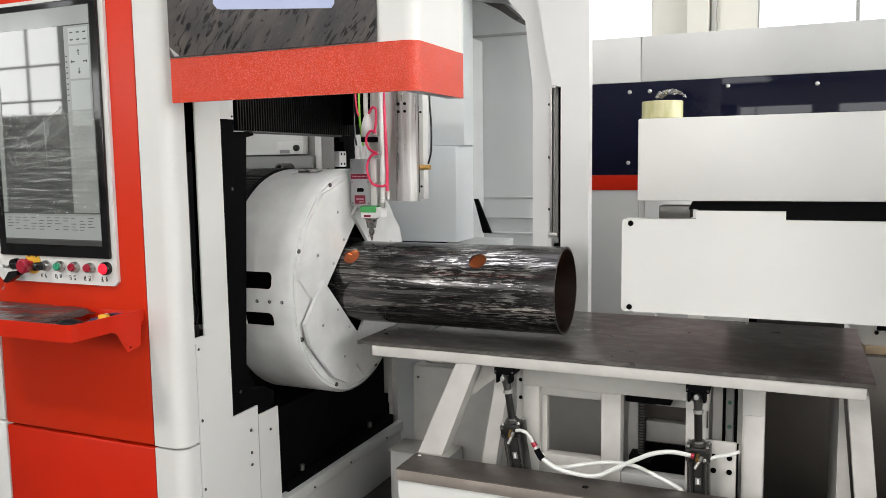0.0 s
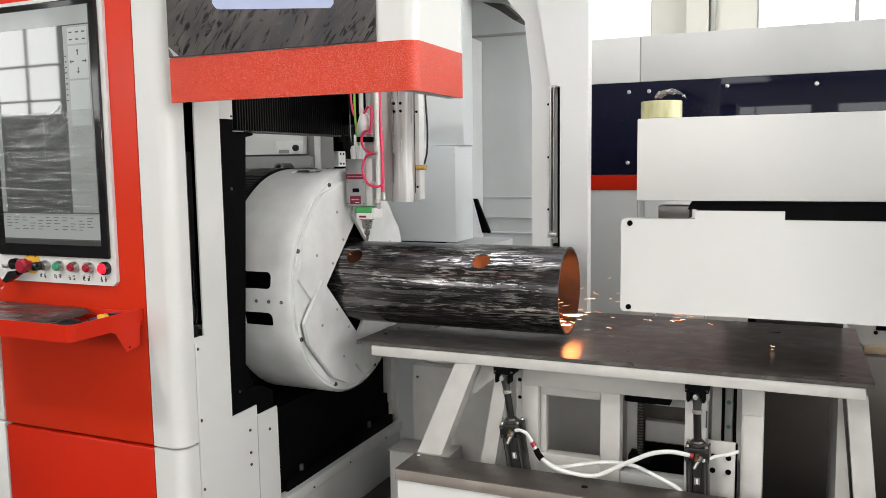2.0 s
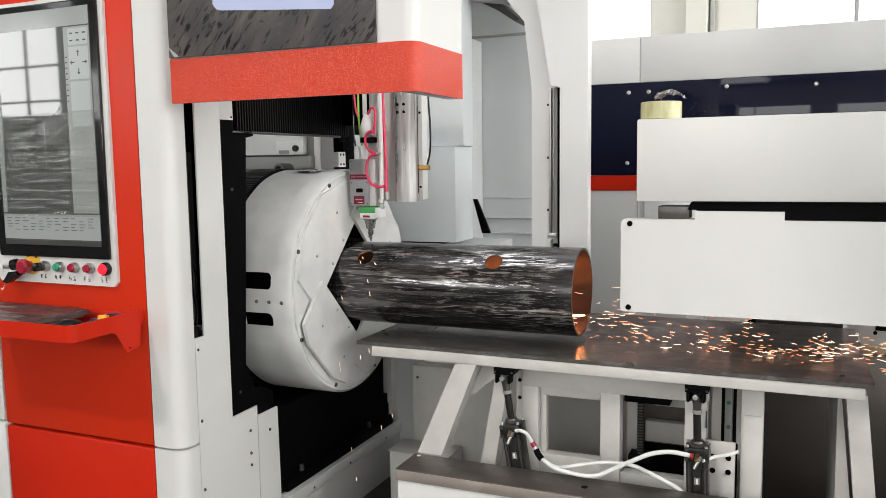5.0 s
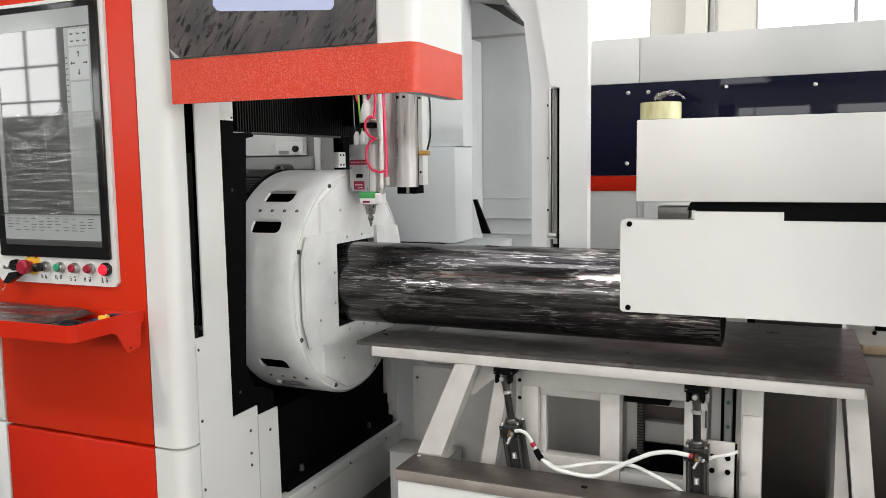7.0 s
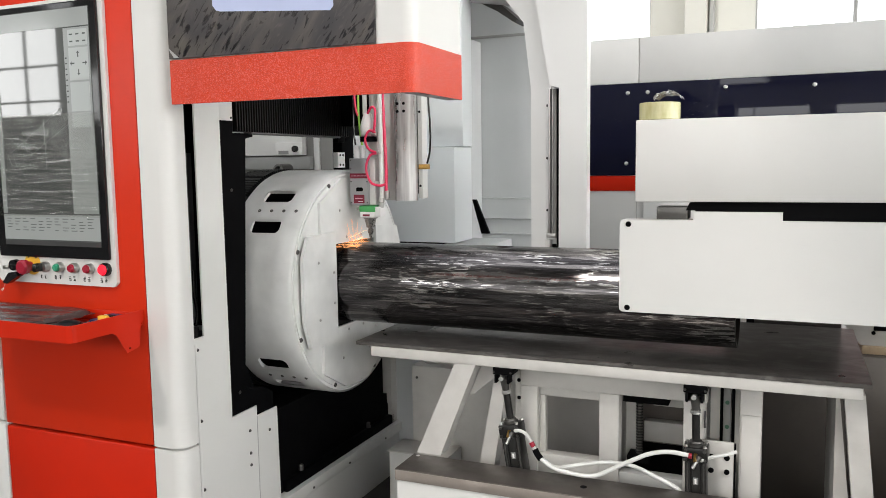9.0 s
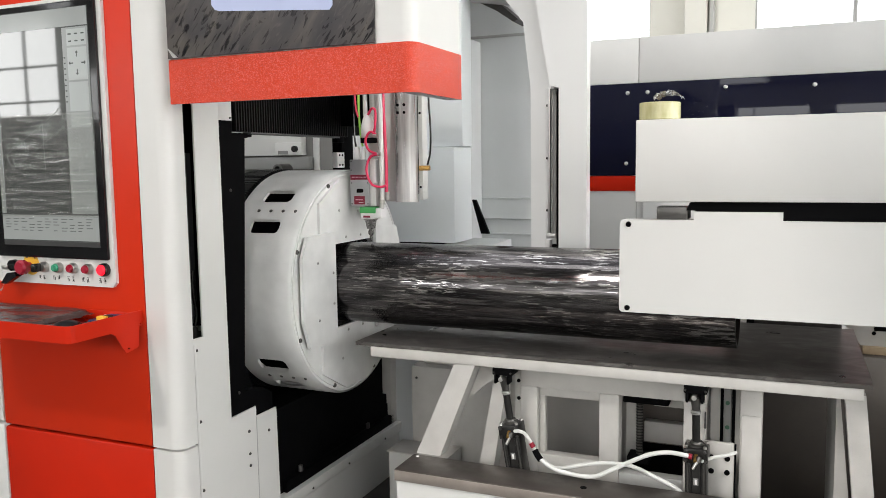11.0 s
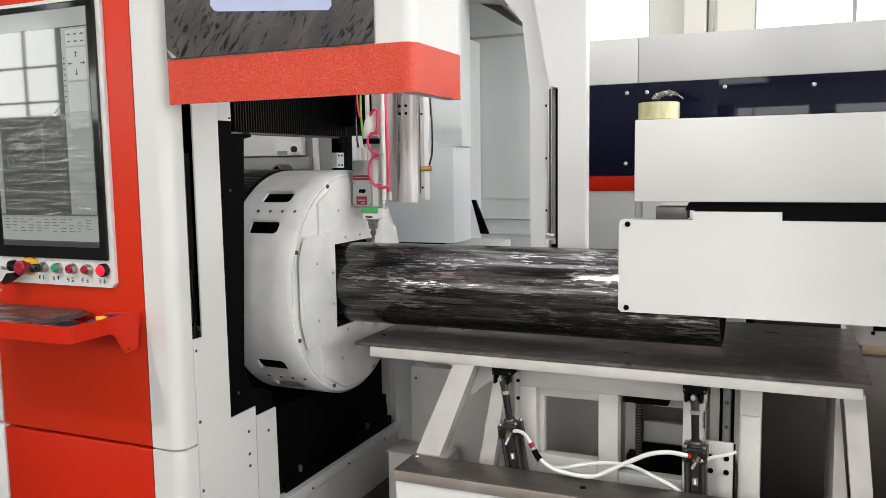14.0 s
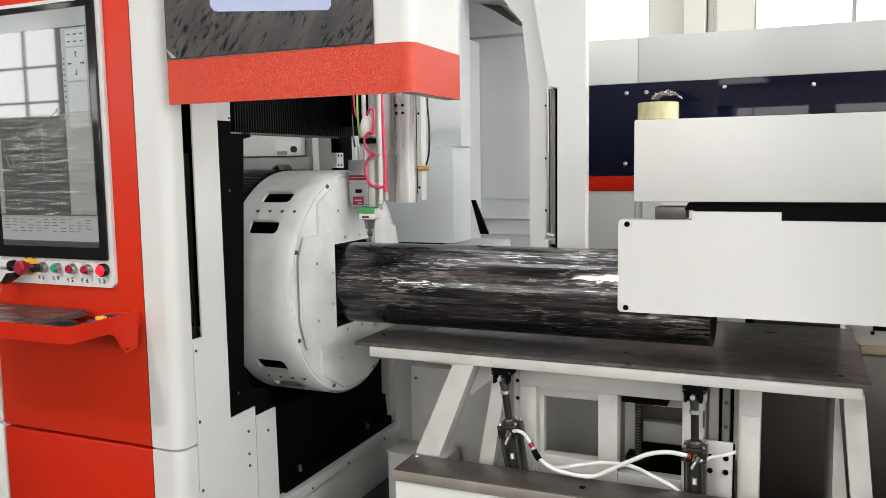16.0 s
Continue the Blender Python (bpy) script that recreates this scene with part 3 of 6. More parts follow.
    bend = [(-1.884, 1.642), (-1.872, 1.645), (-1.864, 1.652), (-1.861, 1.664)]
    inner = [(-1.864, 1.664), (-1.867, 1.655), (-1.874, 1.648), (-1.884, 1.645)]
    prism("rim", [(-2.50, 1.642)] + bend + inner + [(-2.50, 1.645)], "z", tz - 0.004, 1.108, RED_FLAT, tray, 0.0012)
    prism("side_plate", [(1.664, 1.108), (1.926, 1.108), (1.926, 1.076), (1.912, 1.066), (1.905, 0.998), (1.897, 0.993), (1.850, 0.985), (1.846, 0.995), (1.838, 1.004), (1.812, 1.048), (1.795, 1.058), (1.664, 1.058)], "x", -1.864, -1.861, RED_FLAT, tray, 0.001, "bent side plate that carries the tray")
    box("rear_rim", (-2.50, -1.864), (KY - 0.009, KY - 0.006), (tz - 0.002, 1.098), RED_FLAT, tray, 0.001)
    screw((-1.861, 1.862, 0.999), (1, 0, 0), 0.0025, BLACK, tray)
    screw((-1.95, 1.80, tz - 0.004), (0, 0, -1), 0.006, BLACK, tray, h=0.006)
    # what lies on it
    kb = thing("keyboard", (-2.28, 1.78, tz), "black keyboard wrapped in wrinkled plastic on the tray", "keyboard")
    bm = bmesh.new()
    bmesh.ops.create_grid(bm, x_segments=110, y_segments=52, size=0.5)
    for v in bm.verts:
        u, w = v.co.x, v.co.y
        p = Vector((-2.28 + u * 0.46 + 0.02 * w, 1.781 + w * 0.25, 1.099 + 0.014 * w))
        crease = 1 - abs(noise.noise(Vector((p.x * 3 + p.y * 4, p.y * 42 - p.x * 7, 1))))
        crease2 = 1 - abs(noise.noise(Vector((p.x * 7 - p.y * 8, p.y * 95 + p.x * 16, 4))))
        p.z += 0.008 * (crease - 0.8) + 0.0022 * (crease2 - 0.8)
        rim = max(0, abs(u) - 0.44) / 0.06 + max(0, abs(w) - 0.44) / 0.06
        p.z = max(tz + 0.002, p.z - 0.016 * min(1, rim) ** 2)
        v.co = p
    part("plastic_wrap", bm, WRAP, kb, "wrinkled plastic wrap", smooth=True)
    box("case", (-2.48, -2.085), (1.69, 1.86), (tz, tz + 0.008), BLACK, kb, 0.003)
    box("lower_edge", (-2.065, -2.02), (1.67, 1.80), (tz, tz + 0.026), BLACK_GLOSS, kb, 0.006)
    ms = thing("computer_mouse", (-1.985, 1.745, tz), "black computer mouse in a plastic bag on the tray", "mouse")
    bm = bmesh.new()
    bmesh.ops.create_uvsphere(bm, u_segments=28, v_segments=16, radius=1)
    for v in bm.verts:
        v.co = Vector((-1.975 + v.co.x * 0.050 + v.co.y * 0.012, 1.742 + v.co.y * 0.052, tz + max(0, v.co.z) * 0.040 * (1 - 0.15 * v.co.x)))
    part("shell", bm, MOUSE, ms, smooth=True)
    hose("cable", [(-1.97, 1.79, tz + 0.02), (-1.96, 1.82, tz + 0.012), (-1.99, 1.85, tz + 0.02), (-2.02, 1.87, tz + 0.012)], 0.0025, BLACK_GLOSS, ms)
    usb = thing("plug_leads", (-1.95, 1.86, tz), "dark blue plug leads with one yellow plug on the tray", "plug leads")
    box("blue_plug", (-1.985, -1.945), (1.825, 1.85), (tz, tz + 0.026), BLUE, usb, 0.004)
    box("yellow_plug", (-1.936, -1.905), (1.812, 1.832), (tz, tz + 0.042), YELLOW, usb, 0.003)
    box("dark_plug", (-1.965, -1.905), (1.875, 1.90), (tz, tz + 0.034), BLUE, usb, 0.005)
    box("pale_tip", (-1.985, -1.965), (1.885, 1.897), (tz, tz + 0.030), PALE, usb, 0.002)
    for n, (dx, dz) in enumerate(((0, 0.016), (0.012, 0.028), (0.03, 0.022))):
        hose("lead", [(-2.02 + dx, 1.82, tz + 0.006), (-1.98 + dx, 1.86 + 0.01 * n, tz + dz), (-1.94 + dx, 1.865 + 0.012 * n, tz + dz), (-1.90 + dx * 0.6, 1.885, tz + 0.012)], 0.0042, (BLUE, BLACK_GLOSS, BLUE)[n], usb)


# ---- gantry cover ----
CY = 1.915


def cover():
    c = thing("gantry_cover", (-1.3, 2.1, 1.75), "white and orange-red machine cover with film-covered black window", "machine cover")
    xl, xr, yb = -1.697, -0.895, 2.235

    def shape(off, r=0.035):
        return [(xl - off, yb), (xl - off, CY - off)] + arc(xr + off - r, CY - off + r, r, -90, 0, 8) + [(xr + off, yb)]
    def shell(off, w=0.012):
        inner = [(xr + off - w, yb)] + [(x - w * 0.9, y + w * 0.9) for x, y in reversed(arc(xr + off - 0.035, CY - off + 0.035, 0.033, -90, 0, 8))] + [(xl - off, CY - off + w)]
        return shape(off)[1:] + inner
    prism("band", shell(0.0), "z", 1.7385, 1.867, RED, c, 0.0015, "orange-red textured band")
    prism("white_case", shell(-0.004), "z", 1.868, 2.7, WHITE_GLOSS, c, 0.001)
    box("top_sheet", (xl + 0.02, xr - 0.02), (CY + 0.02, yb), (2.66, 2.68), WHITE, c, 0.002)
    box("lip", (xr - 0.05, xr - 0.0125), (CY + 0.03, yb), (1.739, 1.743), WHITE, c, 0.001, "white inner lip")
    box("window_panel", (xl + 0.003, -1.008), (CY - 0.006, CY + 0.002), (1.870, 2.7), FILM, c, 0.001, "charcoal acrylic panel under rumpled film")
    prism("sticker", [(-1.527, 2.01), (-1.515, 1.995), (-1.50, 1.991), (-1.14, 1.964), (-1.13, 1.975), (-1.13, 2.2), (-1.527, 2.2)], "y", CY - 0.0075, CY - 0.0063, STICKER, c, 0, "pale blue label")
    prism("film_flap", [(-1.69, 1.895), (-1.672, 1.871), (-1.655, 1.871), (-1.692, 1.90)], "y", CY - 0.009, CY - 0.0065, GREY, c, 0)


# ---- tube laser frame ----
def machine_frame():
    f = thing("machine_frame", (-2.2, 2.9, 0), "white and black steel frame round the rotating chuck", "machine frame")
    X = -1.80
    prism("end_panel", [(2.083, 0), (2.083, 0.985), (2.132, 0.985), (2.132, 2.1), (2.259, 2.1), (2.263, 0.664), (2.406, 0.667), (2.406, 0.628), (2.533, 0.628), (2.544, 0)], "x", X - 0.006, X, WHITE, f, 0.001, "white end panel with stepped edge")
    for (y, z) in ((2.096, 0.945), (2.10, 0.70), (2.10, 0.46), (2.10, 0.385), (2.36, 0.585), (2.36, 0.50), (2.36, 0.455), (2.48, 0.552)):
        screw((X, y, z), (1, 0, 0), 0.006, DARK_STEEL, f)
    box("panel_edge", (X + 0.0003, X + 0.0025), (2.083, 2.0945), (0.0, 0.965), WHITE, f, 0.0008)
    box("panel_seam", (X + 0.0002, X + 0.0012), (2.4045, 2.4075), (0.0, 0.626), GREY, f, 0)
    box("slot_back", (-2.0, -1.88), (2.06, 2.3), (0.5, 2.1), BLACK, f, 0.002)
    box("slot_strip", (-1.878, -1.868), (2.155, 2.19), (1.02, 1.60), SLOTGREY, f, 0.001, "dark grey strip")
    for z in (0.99, 1.02, 1.06):
        rod("cable_gland", (-1.878, 2.175, z - 0.06), (-1.84, 2.165, z - 0.055), 0.009, STEEL, f)
    box("connector_body", (-1.878, -1.842), (2.15, 2.185), (0.965, 1.01), DARK_STEEL, f, 0.004, "dark cable connector")
    hose("slot_cable", [(-1.86, 2.165, 1.01), (-1.857, 2.172, 1.06), (-1.862, 2.166, 1.12), (-1.865, 2.17, 1.2)], 0.006, BLACK_GLOSS, f)
    box("plate_tab", (-1.812, -1.806), (2.262, 2.34), (1.712, 2.1), WHITE, f, 0.001)
    screw((-1.806, 2.33, 1.722), (1, 0, 0), 0.004, DARK_STEEL, f)
    prism("black_column", [(2.262, 0.60), (2.262, 2.1), (2.34, 2.1), (2.34, 1.67), (2.455, 1.672), (2.455, 1.66), (2.412, 1.652), (2.355, 0.74), (2.47, 0.72), (2.52, 0.69), (2.52, 0.63), (2.404, 0.632), (2.404, 0.60)], "x", -1.90, X - 0.008, BLACK, f, 0.003, "black steel column")
    prism("gusset", [(2.36, 0.72), (2.375, 0.84), (2.39, 0.84), (2.45, 0.72)], "x", -1.85, -1.84, BLACK, f, 0.001)
    for z in (0.74, 1.47):
        screw((X - 0.008, 2.32, z), (1, 0, 0), 0.006, DARK_STEEL, f)
    box("black_header", (-2.0, -1.86), (2.3, 3.4), (1.69, 2.3), BLACK, f, 0.003, "black upper beam")
    # bellows along the cross beam
    bm = bmesh.new()
    n = 52
    pts = []
    for i in range(n):
        y, d = 2.345 + 0.795 * i / n, 0.795 / n
        pts += [(-1.815, y), (-1.815, y + d * 0.4), (-1.798, y + d * 0.5), (-1.798, y + d * 0.9)]
    pts.append((-1.815, 3.14))
    add_prism(bm, pts + [(-1.85, 3.14), (-1.85, 2.345)], "z", 1.676, 2.1)
    part("bellows", bm, RUBBER, f, "black pleated bellows")
    box("bellows_lip", (-1.83, -1.793), (2.43, 3.06), (1.668, 1.6755), SLOTGREY, f, 0.001, "dark grey lip under the bellows")
    box("rail_end", (-1.83, -1.805), (3.057, 3.119), (1.65, 1.69), BLACK, f, 0.003)
    box("head_column", (-1.87, -1.82), (3.12, 3.22), (1.45, 2.1), BLACK, f, 0.003)
    sb = box("sensor_block", (-1.83, -1.805), (3.055, 3.115), (1.541, 1.607), PALE, f, 0.002, "pale sensor block with four holes")
    for y in (3.072, 3.097):
        for z in (1.553, 1.595):
            turned("hole", (-1.806, y, z), (-1.8035, y, z), [(0, 0.005), (1, 0.005), (1, 0.003)], BLACK, sb, n=14)
    # bed
    box("bed", (-3.2, -1.80), (2.50, 3.75), (0.0, 0.232), WHITE, f, 0.004, "white machine bed")
    box("bed_flange", (-3.2, -1.785), (2.48, 3.77), (0.205, 0.252), WHITE, f, 0.003, "white bed flange")
    for y in (2.75, 3.05, 3.4):
        screw((-1.785, y, 0.22), (1, 0, 0), 0.005, DARK_STEEL, f)
    prism("black_base", [(2.54, 0.252), (2.54, 0.60), (3.47, 0.60), (3.47, 0.42), (3.51, 0.41), (3.51, 0.36), (3.575, 0.35), (3.575, 0.252)], "x", -2.6, -1.83, BLACK, f, 0.006, "black cast base block")
    box("base_step", (-1.84, -1.81), (2.6, 3.55), (0.252, 0.30), BLACK, f, 0.004)
    for y in (2.72, 3.3):
        turned("foot_bolt", (-1.825, y, 0.30), (-1.825, y, 0.325), [(0, 0.012), (1, 0.011)], DARK_STEEL, f, n=6)
    box("rear_post", (-1.95, -1.81), (3.52, 3.72), (0.252, 0.95), OFFWHITE, f, 0.004, "white rear post")
    prism("back_wall", [(3.76, 0.0), (3.76, 1.1), (3.80, 1.1), (3.80, 0.0)], "x", -3.2, -1.3, GREY, f, 0.0)
    # drive box behind the chuck with its hoses
    box("drive_box", (-2.9, -2.32), (2.5, 3.35), (0.6, 1.45), BLACK, f, 0.01)
    return f


def chuck():
    c = thing("chuck", (0, 2.9, 1.073), "large round white chuck gripping the steel tube", "chuck")
    cy, cz, R = 2.9, 1.073, 0.46
    xs = [-1.95, -1.875, -1.745, -1.672, -1.662]
    cuts = []
    for q in range(4):
        m = 42 + 90 * q
        cuts += [m - 12, m - 5, m + 6, m + 14]
    angles = sorted(set([a % 360 for a in cuts] + [a * 3.0 for a in range(120) if min(abs(a * 3.0 - (x % 360)) for x in cuts) > 1.2]))
    dark = lambda a: any(abs((a - 42) % 90 - k) < w for k, w in ((10, 4), (81.5, 3.5)))

    def at(a, x, r):
        return (x, cy - r * math.cos(radians(a)), cz + r * math.sin(radians(a)))
    bm = bmesh.new()
    for r, flip in ((R, 0), (R - 0.012, 1)):
        grid = {(i, j): bm.verts.new(at(a, x, (r if j < len(xs) - 1 else r - 0.006))) for i, a in enumerate(angles) for j, x in enumerate(xs)}
        for i in range(len(angles)):
            k = (i + 1) % len(angles)
            mid = (angles[i] + (angles[k] if k else 360 + angles[0])) / 2
            for j in range(len(xs) - 1):
                if j == 1 and dark(mid):
                    if flip:
                        continue
                    # the reveal of each opening
                    q = [at(angles[i], xs[1], r), at(angles[k], xs[1], r), at(angles[k], xs[2], r), at(angles[i], xs[2], r)]
                    s = [at(angles[i], xs[1], r - 0.012), at(angles[k], xs[1], r - 0.012), at(angles[k], xs[2], r - 0.012), at(angles[i], xs[2], r - 0.012)]
                    for e in (0, 2):
                        vs = [bm.verts.new(v) for v in (q[e], q[(e + 1) % 4], s[(e + 1) % 4], s[e])]
                        bm.faces.new(vs)
                    continue
                bm.faces.new((grid[i, j], grid[k, j], grid[k, j + 1], grid[i, j + 1]))
    # rounded corners of the windows
    rr = 0.02
    ra = math.degrees(rr / R)
    for q in range(4):
        for a0, a1 in ((36 + 12 + 90 * q, 56 + 90 * q), (30 + 90 * q, 37 + 90 * q)):
            for ac, sa in ((a0, 1), (a1, -1)):
                for xc, sx in ((xs[1], 1), (xs[2], -1)):
                    fan = [at(ac, xc, R)] + [at(ac + sa * ra * (1 - math.sin(k * math.pi / 12)), xc + sx * rr * (1 - math.cos(k * math.pi / 12)), R) for k in range(7)]
                    fan = [bm.verts.new(v) for v in (fan if sa * sx > 0 else fan[::-1])]
                    for k in range(1, len(fan) - 1) if sa * sx > 0 else ():
                        bm.faces.new((fan[0], fan[k], fan[k + 1]))
                    for k in range(0, len(fan) - 2) if sa * sx < 0 else ():
                        bm.faces.new((fan[-1], fan[k], fan[k + 1]))
    part("barrel", bm, CHUCK_WHITE, c, "white painted barrel with windows", smooth=True)
    turned("drum", (-2.27, cy, cz), (-1.69, cy, cz), [(0, 0.40), (1, 0.40), (1, 0.20), (0, 0.20)], BLACK, c, n=64, caps=False)
    turned("back_ring", (-1.955, cy, cz), (-1.945, cy, cz), [(0, 0.39), (0, 0.4585), (1, 0.4585), (1, 0.39)], CHUCK_WHITE, c, n=96, caps=False)
    bm = bmesh.new()
    teeth = []
    for k in range(200):
        for a, r in ((0, 0.455), (0.6, 0.455), (0.8, 0.465), (1.6, 0.465)):
            b = radians(1.8 * k + a)
            teeth.append((cy - r * math.cos(b), cz + r * math.sin(b)))
    add_prism(bm, teeth, "x", -2.10, -1.97)
    part("gear_ring", bm, RUBBER, c, "black toothed drive ring")
    turned("face", (-1.690, cy, cz), (-1.660, cy, cz), [(0, 0.245), (0, 0.444), (0.8, 0.452), (1, 0.449), (1, 0.440), (0.86, 0.439), (0.86, 0.436), (1, 0.435), (1, 0.245), (0, 0.245)], CHUCK_WHITE, c, "white face ring", n=96, caps=False)

    def place(pts, turn):
        a = radians(turn)
        return [(cy - (r * math.cos(a) - u * math.sin(a)), cz + (r * math.sin(a) + u * math.cos(a))) for u, r in pts]
    side = [(-0.22, 0.168), (0.22, 0.168), (0.215, 0.366), (0.135, 0.405), (-0.10, 0.405), (-0.207, 0.366)]
    top = [(-0.255, 0.168), (0.255, 0.168), (0.255, 0.335), (0.09, 0.425), (-0.09, 0.425), (-0.255, 0.335)]
    for turn, pts, x0, x1 in ((0, side, -1.648, -1.634), (180, side, -1.648, -1.634), (90, top, -1.6605, -1.6485), (270, top, -1.6605, -1.6485)):
        j = prism("jaw_plate", place(pts, turn), "x", x0, x1, CHUCK_WHITE, c, 0.0015, "white jaw guard plate")
        for u in (-0.11, 0.11):
            for r, s in ((0.19, 0.006), (0.30, 0.006)):
                y, z = place([(u * (0.55 if r < 0.2 else 1.0), r)], turn)[0]
                screw((x1, y, z), (1, 0, 0), s, STEEL, j, h=0.003)
    for k in range(8):
        a = 22 + 45 * k
        screw(at(a, -1.660, 0.432), (1, 0, 0), 0.009, DARK_STEEL, c, h=0.005)
    for q in range(4):
        for x in (-1.865, -1.81, -1.755, -1.70):
            p = Vector(at(42.3 + 90 * q, x, R - 0.001))
            screw(p, Vector((0, p.y - cy, p.z - cz)).normalized(), 0.007, DARK_STEEL, c)
    # gripping jaws inside
    for q in range(4):
        a = radians(90 * q)
        bm = bmesh.new()
        add_box(bm, -1.82, -1.69, -0.04, 0.04, 0.166, 0.30, 0.004)
        bmesh.ops.rotate(bm, verts=bm.verts, cent=(0, 0, 0), matrix=Matrix.Rotation(a, 3, "X"))
        bmesh.ops.translate(bm, verts=bm.verts, vec=(0, cy, cz))
        part("jaw", bm, DARK_STEEL, c)
    return c


def tube():
    """The steel tube, with two round holes cut through its wall."""
    cy, cz, R, w = 2.9, 1.073, 0.1635, 0.008
    x0, x1 = -3.3, -0.762
    bm = bmesh.new()
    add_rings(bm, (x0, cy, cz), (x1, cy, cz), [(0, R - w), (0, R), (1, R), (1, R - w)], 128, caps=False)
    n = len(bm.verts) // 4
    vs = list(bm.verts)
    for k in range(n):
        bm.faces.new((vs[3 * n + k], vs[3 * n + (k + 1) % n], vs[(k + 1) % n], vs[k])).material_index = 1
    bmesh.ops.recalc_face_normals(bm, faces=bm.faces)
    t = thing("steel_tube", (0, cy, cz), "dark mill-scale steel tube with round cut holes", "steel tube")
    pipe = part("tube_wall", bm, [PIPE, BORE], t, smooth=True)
    turned("end_face", (x1 - 0.0005, cy, cz), (x1 + 0.001, cy, cz), [(0, R - w + 0.0005), (0, R - 0.0005), (1, R - 0.0005), (1, R - w + 0.0005), (0, R - w + 0.0005)], DARK_STEEL, t, "sawn steel end face", n=96, caps=False)
    cutters = []
    for x in (-1.066, -1.602):
        bm = bmesh.new()
        add_rings(bm, (x, 0, 0.08), (x, 0, 0.25), [(0, 0.034), (1, 0.034)], 40)
        bmesh.ops.recalc_face_normals(bm, faces=bm.faces)
        me = bpy.data.meshes.new("cutter")
        bm.to_mesh(me)
        bm.free()
        me.materials.append(BORE)
        cutters.append(new("cutter", me))
    for c in cutters:
        md = pipe.modifiers.new("hole", "BOOLEAN")
        md.operation, md.solver, md.object = "DIFFERENCE", "EXACT", c
    t_loc = t.location.copy()
    t.location = (0, 0, 0)
    bpy.context.view_layer.update()
    dg = bpy.context.evaluated_depsgraph_get()
    me = bpy.data.meshes.new_from_object(pipe.evaluated_get(dg))
    pipe.modifiers.clear()
    pipe.data = me
    for c in cutters:
        bpy.data.objects.remove(c)
    t.location = t_loc
    return t


def laser_head():
    h = thing("laser_cutting_head", (-1.57, 2.9, 1.3), "laser cutting head with grey body, green lens drawer and pink hoses", "laser head")
    y0 = 2.845
    body = box("body", (-1.664, -1.577), (y0, y0 + 0.075), (1.384, 1.571), HEADGREY, h, 0.004, "grey metal head body")
    box("side_body", (-1.577, -1.545), (y0 + 0.01, y0 + 0.075), (1.384, 1.571), WHITE, h, 0.003)
    yy = y0 - 0.0005
    bars("label_strip", -1.661, -1.580, 1.491, 1.511, yy, MAGENTA, body)
    for i in range(11):
        bars("label_mark", -1.655 + 0.0063 * i, -1.651 + 0.0063 * i, 1.4995, 1.5028, yy - 0.001, PINKPRINT, body)
    bars("logo_plate", -1.646, -1.598, 1.390, 1.424, yy, MAGENTA, body)
    bars("logo_bar", -1.640, -1.606, 1.407, 1.411, yy - 0.001, PINKPRINT, body)
    bars("logo_bar", -1.625, -1.605, 1.396, 1.398, yy - 0.001, PALE, body)
    prism("port", [(-1.634, 1.438), (-1.608, 1.438), (-1.604, 1.442), (-1.604, 1.450), (-1.608, 1.454), (-1.630, 1.454), (-1.634, 1.450)], "y", y0 - 0.002, y0 + 0.002, BLACK, body, 0)
    for x in (-1.658, -1.584):
        for z in (1.392, 1.478, 1.53, 1.565):
            screw((x, y0, z), (0, -1, 0), 0.003, DARK_STEEL, body, h=0.002)
    drawer = box("lens_drawer", (-1.622, -1.552), (y0 - 0.006, y0 + 0.06), (1.354, 1.379), GREEN, h, 0.003, "green lens drawer")
    turned("drawer_knob", (-1.626, y0 + 0.01, 1.366), (-1.632, y0 - 0.008, 1.366), [(0, 0.007), (1, 0.006)], STEEL, drawer, n=16)
    nose = box("nose_block", (-1.619, -1.552), (y0 - 0.003, y0 + 0.06), (1.331, 1.355), PALE, h, 0.003, "white sensor block")
    bars("label_strip", -1.606, -1.575, 1.336, 1.344, y0 - 0.0035, MAGENTA, nose)
    box("sensor_plug", (-1.552, -1.525), (y0, y0 + 0.05), (1.335, 1.375), PALE, h, 0.003)
    c = (-1.583, y0 + 0.03)
    turned("nozzle_cone", (c[0], c[1], 1.331), (c[0], c[1], 1.262), [(0, 0.03), (0.06, 0.03), (0.1, 0.024), (0.6, 0.017), (0.62, 0.010), (0.7, 0.0095), (0.72, 0.0125), (0.9, 0.012), (1, 0.007)], NOZZLE, h, "steel nozzle holder", n=32)
    turned("nozzle", (c[0], c[1], 1.264), (c[0], c[1], 1.238), [(0, 0.007), (0.4, 0.0065), (1, 0.0025)], NOZZLE, h, "steel nozzle tip", n=24)
    # mounting plate, fibre plug, slide cover
    box("mounting_plate", (-1.566, -1.455), (2.93, 2.95), (1.40, 1.95), WHITE, h, 0.002, "white mounting plate")
    box("mount_block", (-1.575, -1.53), (2.90, 2.93), (1.49, 1.66), WHITE, h, 0.003)
    turned("fibre_plug", (-1.590, 2.87, 1.66), (-1.590, 2.87, 1.755), [(0, 0.026), (0.1, 0.03), (0.45, 0.03), (0.75, 0.022), (1, 0.014)], PALE, h, "white plastic-wrapped fibre plug", n=24)
    turned("plug_base", (-1.590, 2.87, 1.64), (-1.590, 2.87, 1.66), [(0, 0.034), (1, 0.034)], BLACK, h, n=24)
    rod("fibre", (-1.590, 2.87, 1.75), (-1.59, 2.87, 2.0), 0.009, WHITE_HOSE, h)
